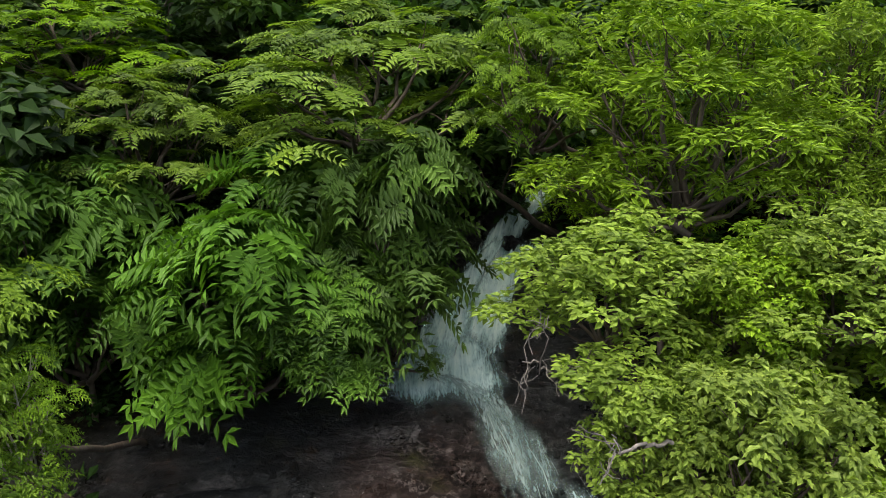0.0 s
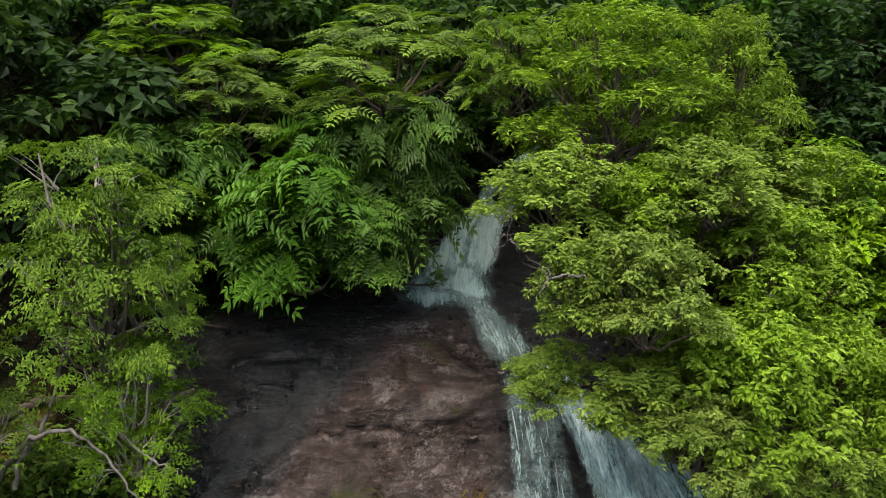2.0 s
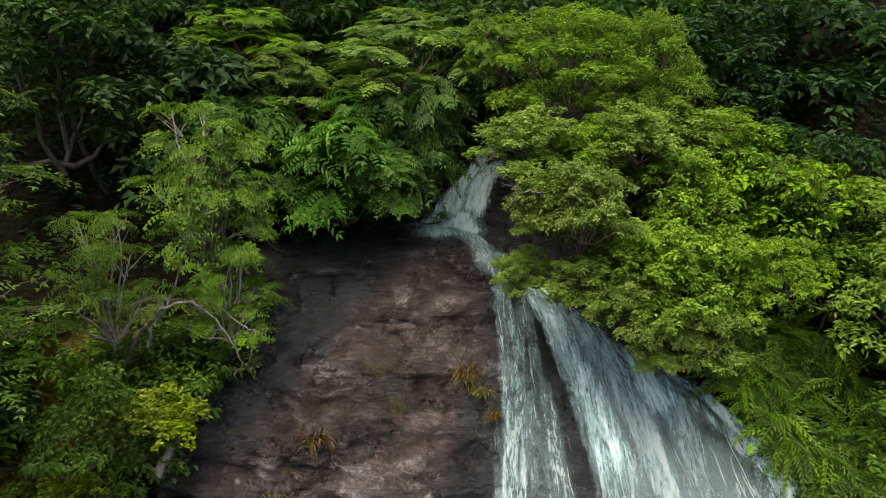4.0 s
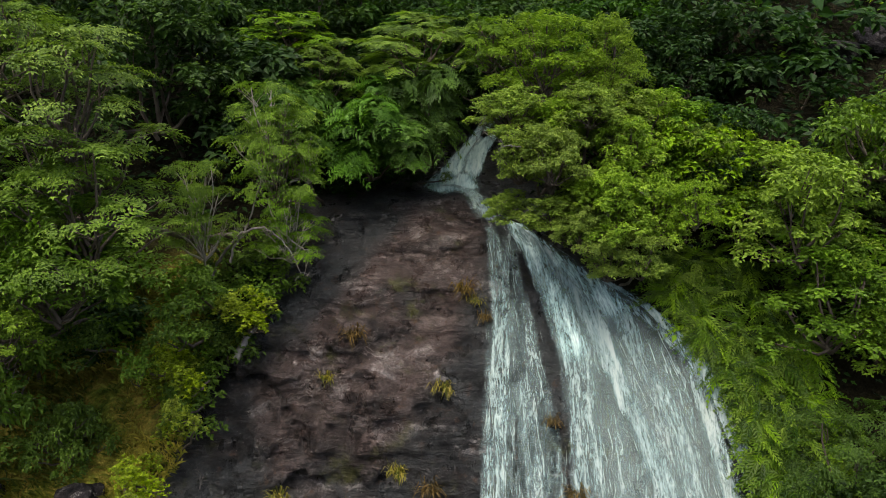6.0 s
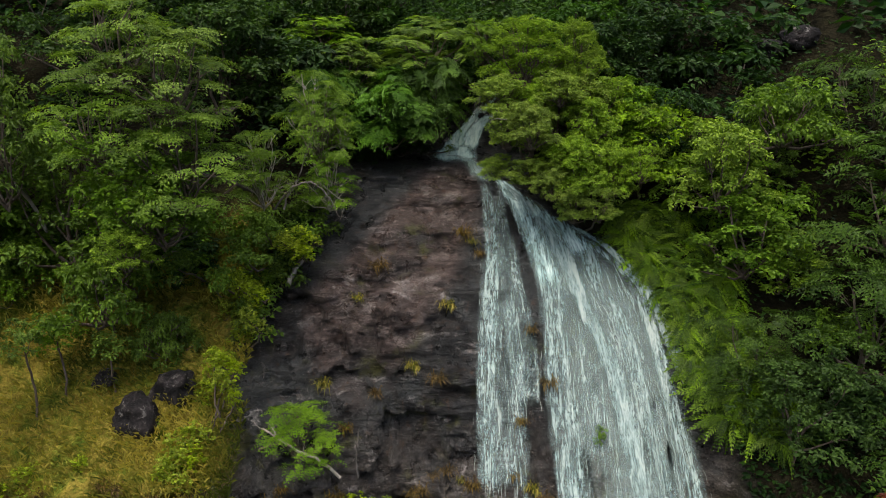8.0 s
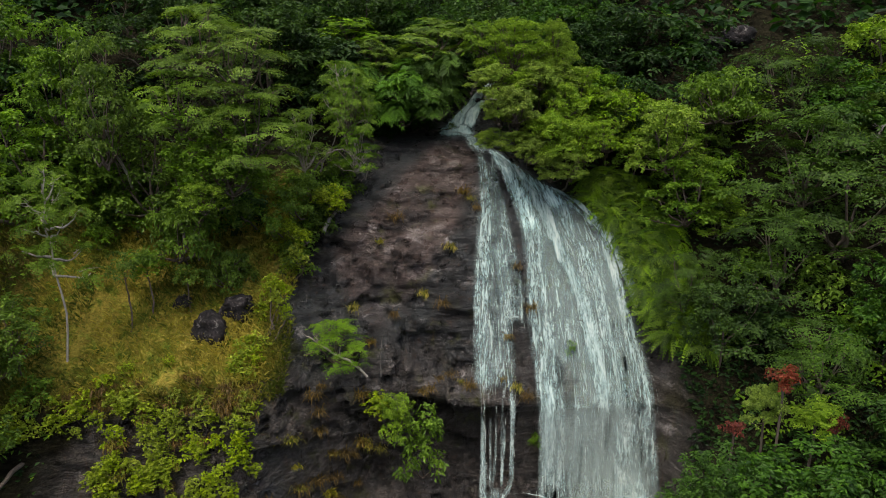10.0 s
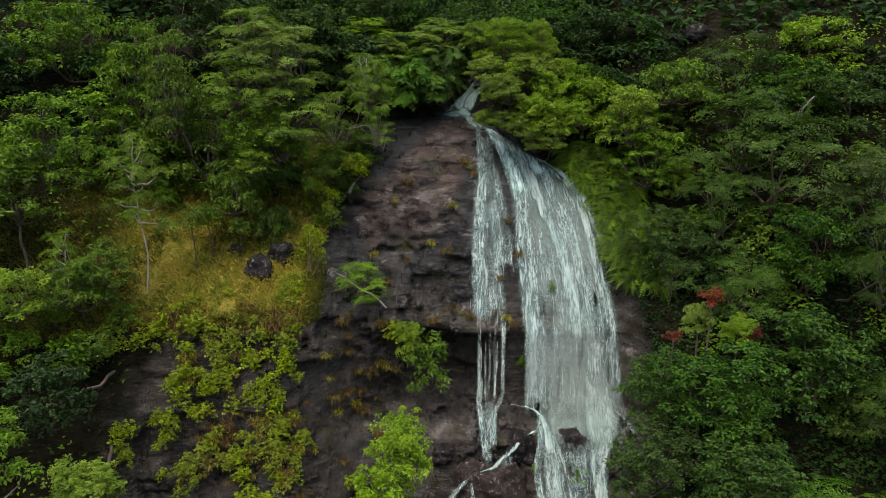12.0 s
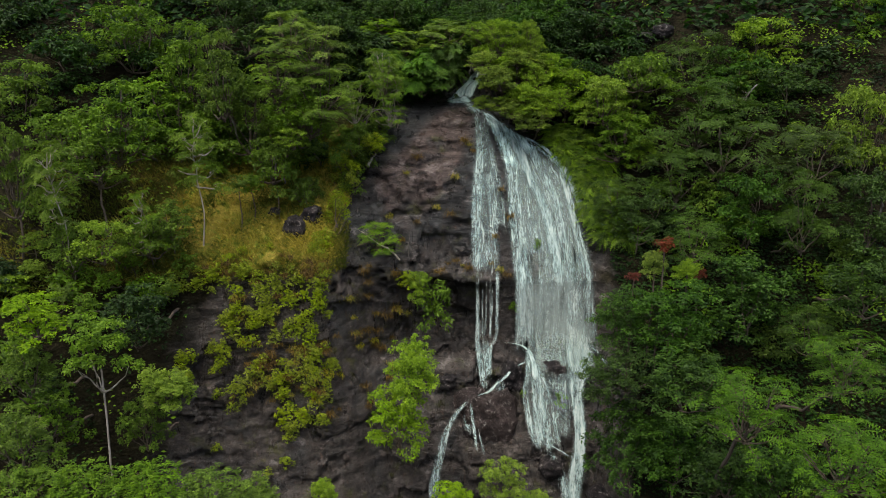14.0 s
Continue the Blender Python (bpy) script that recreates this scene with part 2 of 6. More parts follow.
ROCK = material("wet_rock", rock_build)
BOULDER = material("boulder_rock", boulder_build((0.006, 0.0055, 0.006), (0.02, 0.017, 0.017), (0.06, 0.05, 0.048), 0.7))
BROWN_ROCK = material("brown_boulder_rock", boulder_build((0.016, 0.012, 0.011), (0.042, 0.031, 0.028), (0.085, 0.066, 0.06), 0.5))
WATER = [material("falling_water", water_build(g, n, soft, most)) for g, n, soft, most in ((0.04, 1.0, 1.35, 0.9), (0.02, 4.0, 1.4, 0.68), (0.1, 7.0, 1.6, 0.95))]
# the last two: white foam, base colour raised to offset shade from the trees
WATER += [material("water_veil", veil_build), material("lightened_white_water", water_build(0.16, 11.0, 1.7, 0.97, 2.2)), material("lightened_lacy_water", water_build(0.065, 13.0, 1.7, 0.92, 2.1))]
FOAM = material("foam", foam_build)
BARK = material("brown_bark", bark_build((0.05, 0.035, 0.025), (0.13, 0.1, 0.075)))
PALE_BARK = material("pale_bark", bark_build((0.2, 0.17, 0.14), (0.38, 0.34, 0.29)))
GREY_BARK = material("grey_dead_wood", bark_build((0.06, 0.052, 0.045), (0.19, 0.17, 0.15)))
LEAF = {
    "pinnate": material("pinnate_leaf", leaf_build((0.04, 0.095, 0.01), (0.12, 0.245, 0.022))),
    "yellow_pinnate": material("yellow_pinnate_leaf", leaf_build((0.07, 0.135, 0.008), (0.2, 0.325, 0.016))),
    "feather": material("feathery_leaf", leaf_build((0.078, 0.15, 0.014), (0.22, 0.34, 0.028))),
    "bright": material("bright_leaf", leaf_build((0.12, 0.205, 0.016), (0.31, 0.44, 0.045))),
    "narrow": material("narrow_leaf", leaf_build((0.11, 0.19, 0.01), (0.27, 0.41, 0.024))),
    # deep green, lowered further to carry the shade of gaps and upper slope
    "deep": material("shaded_deep_green_leaf", leaf_build((0.009, 0.03, 0.005), (0.042, 0.095, 0.013))),
    "mid": material("mid_green_leaf", leaf_build((0.05, 0.105, 0.009), (0.175, 0.29, 0.02))),
    "round": material("round_shrub_leaf", leaf_build((0.12, 0.17, 0.008), (0.36, 0.45, 0.022))),
    "fern": material("fern_leaf", leaf_build((0.032, 0.08, 0.006), (0.18, 0.29, 0.015))),
    "bank": material("bank_leaf", leaf_build((0.018, 0.05, 0.007), (0.07, 0.145, 0.013))),
    "lime_mid": material("fresh_green_leaf", leaf_build((0.07, 0.14, 0.01), (0.2, 0.33, 0.022))),
    "dim": material("dim_feathery_leaf", leaf_build((0.036, 0.085, 0.008), (0.125, 0.23, 0.017))),
    "olive": material("olive_leaf", leaf_build((0.026, 0.055, 0.008), (0.085, 0.15, 0.017))),
    "grass": material("tawny_grass", leaf_build((0.1, 0.14, 0.012), (0.42, 0.34, 0.05), 0.6)),
    "rust": material("rusty_grass", leaf_build((0.07, 0.05, 0.014), (0.22, 0.14, 0.04), 0.6)),
    "red": material("red_leaf", leaf_build((0.1, 0.02, 0.012), (0.22, 0.045, 0.025))),
}


# ---- mesh helpers ----
def quads(name, verts, mats, faces=None, tone=None, smooth_faces=False):
    """A mesh from arrays: verts (n, 3), four to a leaf unless faces are given; tone: one value a leaf."""
    verts = np.asarray(verts, np.float32).reshape(-1, 3)
    if faces is None:
        faces = np.arange(len(verts), dtype=np.int32).reshape(-1, 4)
    faces = np.asarray(faces, np.int32)
    mesh = bpy.data.meshes.new(name)
    k = faces.shape[1]
    mesh.vertices.add(len(verts)), mesh.loops.add(faces.size), mesh.polygons.add(len(faces))
    mesh.vertices.foreach_set("co", verts.ravel())
    mesh.loops.foreach_set("vertex_index", faces.ravel())
    mesh.polygons.foreach_set("loop_start", np.arange(0, faces.size, k, dtype=np.int32))
    mesh.polygons.foreach_set("use_smooth", np.full(len(faces), smooth_faces))
    if tone is not None:
        mesh.attributes.new("tone", "FLOAT", "POINT").data.foreach_set("value", np.repeat(np.asarray(tone, np.float32), len(verts) // len(tone)))
    for m in mats:
        mesh.materials.append(m)
    mesh.update(calc_edges=True)
    mesh.validate()
    return mesh


def unit(v):
    return v / np.maximum(np.linalg.norm(v, axis=-1, keepdims=True), 1e-6)


def tube(points, radii, sides=6):
    """Verts and faces of a tapering tube along points."""
    points = np.asarray(points, float)
    ways = unit(np.gradient(points, axis=0))
    side = unit(np.cross(ways, np.where(np.abs(ways[:, 2:3]) > 0.9, (1.0, 0, 0), (0, 0, 1.0))))
    up = np.cross(side, ways)
    a = np.linspace(0, 2 * np.pi, sides, endpoint=False)
    ring = np.cos(a)[None, :, None] * side[:, None] + np.sin(a)[None, :, None] * up[:, None]
    verts = (points[:, None] + ring * np.asarray(radii)[:, None, None]).reshape(-1, 3)
    n = np.arange(len(points) - 1)[:, None] * sides
    j, j2 = np.arange(sides)[None], (np.arange(sides)[None] + 1) % sides
    faces = np.stack([n + j, n + j2, n + sides + j2, n + sides + j], -1).reshape(-1, 4)
    return verts, faces


def joined(tubes):
    verts, faces, k = [], [], 0
    for v, f in tubes:
        verts.append(v), faces.append(f + k)
        k += len(v)
    return np.concatenate(verts), np.concatenate(faces)


def bough(rng, a, b, r0, r1, sag=0.0, wander=0.08, n=6, sides=4):
    """A crooked tapering branch from a to b."""
    a, b = np.asarray(a, float), np.asarray(b, float)
    s = np.linspace(0, 1, n)[:, None]
    far = np.linalg.norm(b - a)
    off = np.cumsum(rng.normal(0, wander * far / n, (n, 3)), 0)
    off -= s * off[-1]
    pts = a + (b - a) * s + off + np.array([0, 0, 1]) * (sag * far * s * (1 - s))
    return tube(pts, r0 + (r1 - r0) * s[:, 0] ** 0.8, sides)


def under(name, mesh, parent, label="", m=None):
    ob = new(name, mesh)
    ob.parent = parent
    if m is not None:
        ob.matrix_basis = m
    if label:
        ob["label"] = label
    return ob


# ---- the hillside, cliff, valley floor and an added ridge behind the camera: one sheet ----
def fractal(x, y, z, octaves=4):
    return noise.fractal(Vector((x, y, z)), 0.9, 2.1, octaves)


def rock_left(z):
    return np.interp(z, [5, 10, 17.6, 18.2, 20.4, 22, 23.4, 24.5, 25.1, 25.5, 26.5], [-15, -14.5, -13.2, -6.8, -6.3, -5.5, -4.7, -4.4, -3.5, -2.0, -0.6])


def rock_right(z):
    return np.interp(z, [5, 12, 18, 20, 22, 24, 25, 26.5, 28], [8.4, 8.5, 8.2, 7.5, 6.2, 3.6, 2.4, 1.7, 2.4])


def hillside():
    fine_x = np.arange(-15, 9.5, 0.13)
    xs = np.concatenate([[-1500, -500, -200, -100, -70], np.arange(-50, -15, 0.9), fine_x, np.arange(9.6, 50, 0.9), [70, 100, 200, 500, 1500]])
    zs = np.concatenate([np.arange(-1, 5, 0.8), np.arange(5, 23, 0.13), np.arange(23, 28.6, 0.09), np.arange(28.6, 45, 0.9)])
    X, Z = np.meshgrid(xs, zs)
    Y = cliff_y(np.clip(X, -60, 60), Z)
    rocky = smooth(-0.8, 0.5, X - rock_left(Z)) * smooth(-0.5, 0.6, rock_right(Z) - X) * smooth(29.5, 28, Z)
    P = np.stack([X, Y, Z], -1).reshape(-1, 3)
    for i, (x, y, z) in enumerate(P):
        r = rocky.flat[i]
        if abs(x) < 40 and z > 4:
            lump = fractal(x * 0.55 + 7, y * 0.3, z * 0.5, 4)
            wet = float(smooth(0.2, 1.2, x) * smooth(12.2, 13.4, z) * smooth(8.6, 7.8, x))
            bed = fractal(x * 0.35 + 0.3 * lump, 3.1, z * 2.1, 6)
            upper = float(smooth(17.6, 19.6, z)) * float(smooth(-7.0, -5.0, x))
            cell = noise.cell(Vector((x * 0.55 + 0.8 * lump + 40, 0.5, z * 0.62 + 0.9 * bed + 40)))
            drape = fractal(x * 1.1, 5.5, z * 0.28, 5)
            block = 0.42 * (cell - 0.5) + 0.3 * drape + 0.1 * bed
            slab = 0.12 * np.tanh(5 * bed) + 0.12 * bed + 0.25 * lump
            q = z * 1.7 + 0.9 * lump + 0.12 * x
            tier = math.floor(q)
            shelf = (q - tier) * noise.cell(Vector((x * 0.6 + tier * 3.7 + 40, tier + 0.5, 0.5)))
            torn = float(smooth(-0.4, -1.6, x)) * float(smooth(23.4, 22.0, z))
            slab = slab + torn * 0.42 * (shelf - 0.25)
            step = r * (1 - 0.8 * wet) * (slab * upper + block * (1 - upper))
            P[i, 1] = y - step - 0.5 * (1 - r) * lump
            P[i, 0] = x + 0.1 * r * (1 - wet) * fractal(x * 0.9, 9.2, z * 0.9, 3)
            if r < 0.5:
                P[i, 2] = z + 0.35 * (0.5 - r) * lump
    # the far rows rise out of view, added to block low sky light
    front = [(y, z) for y, z in ((-2500, 150), (-500, 140), (-190, 60), (-110, 8), (-70, -1.9), (-30, -1.6))]
    back = [(60, 55), (110, 80), (400, 120), (2500, 130)]
    lead = np.concatenate([np.stack([xs, np.full(len(xs), y), np.full(len(xs), z)], 1) for y, z in front])
    tail = np.concatenate([np.stack([xs, np.full(len(xs), y), np.full(len(xs), z)], 1) for y, z in back])
    P = np.concatenate([lead, P, tail])
    rows, cols = len(zs) + len(front) + len(back), len(xs)
    k = np.arange(rows * cols).reshape(rows, cols)
    faces = np.stack([k[:-1, :-1], k[:-1, 1:], k[1:, 1:], k[1:, :-1]], -1).reshape(-1, 4)
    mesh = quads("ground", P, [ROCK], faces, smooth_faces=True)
    x, z = P[:, 0], P[:, 2]
    wob = np.array([fractal(a * 0.5, 1.7, c * 0.5, 4) for a, c in zip(np.clip(x, -60, 60), z)])
    rock = smooth(-0.7, 0.5, x - rock_left(z) + 1.2 * wob) * smooth(-0.4, 0.6, rock_right(z) - x + 0.8 * wob) * smooth(29.5, 28, z) * (z > 4)
    lawn = smooth(17.2, 18.3, z + 0.6 * wob) * smooth(24.4, 22.8, z + 1.0 * wob) * smooth(-19, -14.5, x + 2.0 * wob) * smooth(-6.0, -6.8, x + 0.5 * wob)
    dry = smooth(-0.4, 0.4, x - np.interp(z, [19.6, 21.3, 22.7, 23.7, 25], [-4.0, -4.4, -3.7, -2.5, -1.3]) + 0.7 * wob) * smooth(-0.5, 0.4, np.interp(z, [19.6, 21.3, 22.5, 24.2, 25], [-2.2, -1.0, 0.2, 0.7, 0.8]) - x + 0.6 * wob) * smooth(19.0, 21.0, z + 1.6 * wob) * smooth(25.3, 24.9, z)
    for key, value in (("soil", 1 - rock), ("lawn", lawn), ("dry", dry)):
        mesh.attributes.new(key, "FLOAT", "POINT").data.foreach_set("value", value.astype(np.float32))
    return tagged(new("ground", mesh), "steep hillside with a dark wet basalt cliff, soil and a grassy ledge", "hillside", kind="structure")


hillside()


# ---- the falling water ----
def stream(rng, path, width, lift, seed, material_index, along=0.16, across=9, lumps=0.09):
    """A sheet of water over the rock. path: (x, z) from top to bottom; width: (top, bottom) in metres."""
    path = np.asarray(path, float)
    y = cliff_y(path[:, 0], path[:, 1])
    pts = np.column_stack([path[:, 0], y, path[:, 1]])
    s = np.r_[0, np.cumsum(np.linalg.norm(np.diff(pts, axis=0), axis=1))]
    t = np.linspace(0, s[-1], max(int(s[-1] / along), 4))
    xc, zc = np.interp(t, s, pts[:, 0]), np.interp(t, s, pts[:, 2])
    for _ in range(3):
        xc[1:-1] = (xc[:-2] + xc[1:-1] * 2 + xc[2:]) / 4
        zc[1:-1] = (zc[:-2] + zc[1:-1] * 2 + zc[2:]) / 4
    half = np.interp(t, np.linspace(0, s[-1], len(width)), width) / 2
    u = np.linspace(-1, 1, across)
    X = xc[:, None] + half[:, None] * u[None]
    Z = np.repeat(zc[:, None], across, 1)
    Y = cliff_y(X, Z)
    Y = np.where(Z > 12.6, np.minimum(Y, np.minimum.accumulate(np.where(Z > 12.6, Y, 99), 0) + 0.03), Y)
    hang = Z > 12.6
    for _ in range(30):
        Y[1:-1] = np.where(hang[1:-1], np.minimum(Y[1:-1], (Y[:-2] + Y[1:-1] + Y[2:]) / 3), Y[1:-1])
    V, verts = np.meshgrid(u, t)[1], np.stack([X, Y, Z], -1).reshape(-1, 3)
    for i, p in enumerate(verts):
        p[1] -= lift + lumps * (1 + fractal(p[0] * 2.2 + seed, 0.4, p[2] * 0.8, 3))
    rows, cols = len(t), across
    k = np.arange(rows * cols).reshape(rows, cols)
    faces = np.stack([k[:-1, :-1], k[1:, :-1], k[1:, 1:], k[:-1, 1:]], -1).reshape(-1, 4)
    mesh = quads("water", verts, [WATER[material_index]], faces, smooth_faces=True)
    edge = np.repeat(np.clip((1 - np.abs(u)) / 0.5, 0, 1)[None] ** 0.7, rows, 0) * (np.minimum(t / (2.0 if material_index == 3 or path[0][1] < 20 and path[0][1] > 14 else 0.4), 1)[:, None]) * np.minimum((t[-1] - t) / min(1.8 if material_index == 3 else 0.8, 0.3 * t[-1]), 1)[:, None]
    mesh.attributes.new("edge", "FLOAT", "POINT").data.foreach_set("value", edge.astype(np.float32).ravel())
    uv = mesh.uv_layers.new(name="UVMap")
    flat = np.stack([half[:, None] * u[None] + xc[:, None] * 0.6, V], -1).reshape(-1, 2)
    uv.data.foreach_set("uv", flat[faces.ravel()].astype(np.float32).ravel())
    return mesh, verts.reshape(rows, cols, 3)


def waterfall():
    rng = np.random.default_rng(5)
    fall = new("waterfall")
    fall.location = (3.5, -1.0, 11.0)
    tagged(fall, "white waterfall sliding and dropping over a dark rock face", "waterfall", kind="structure")
    m = Matrix.Translation(-fall.location)
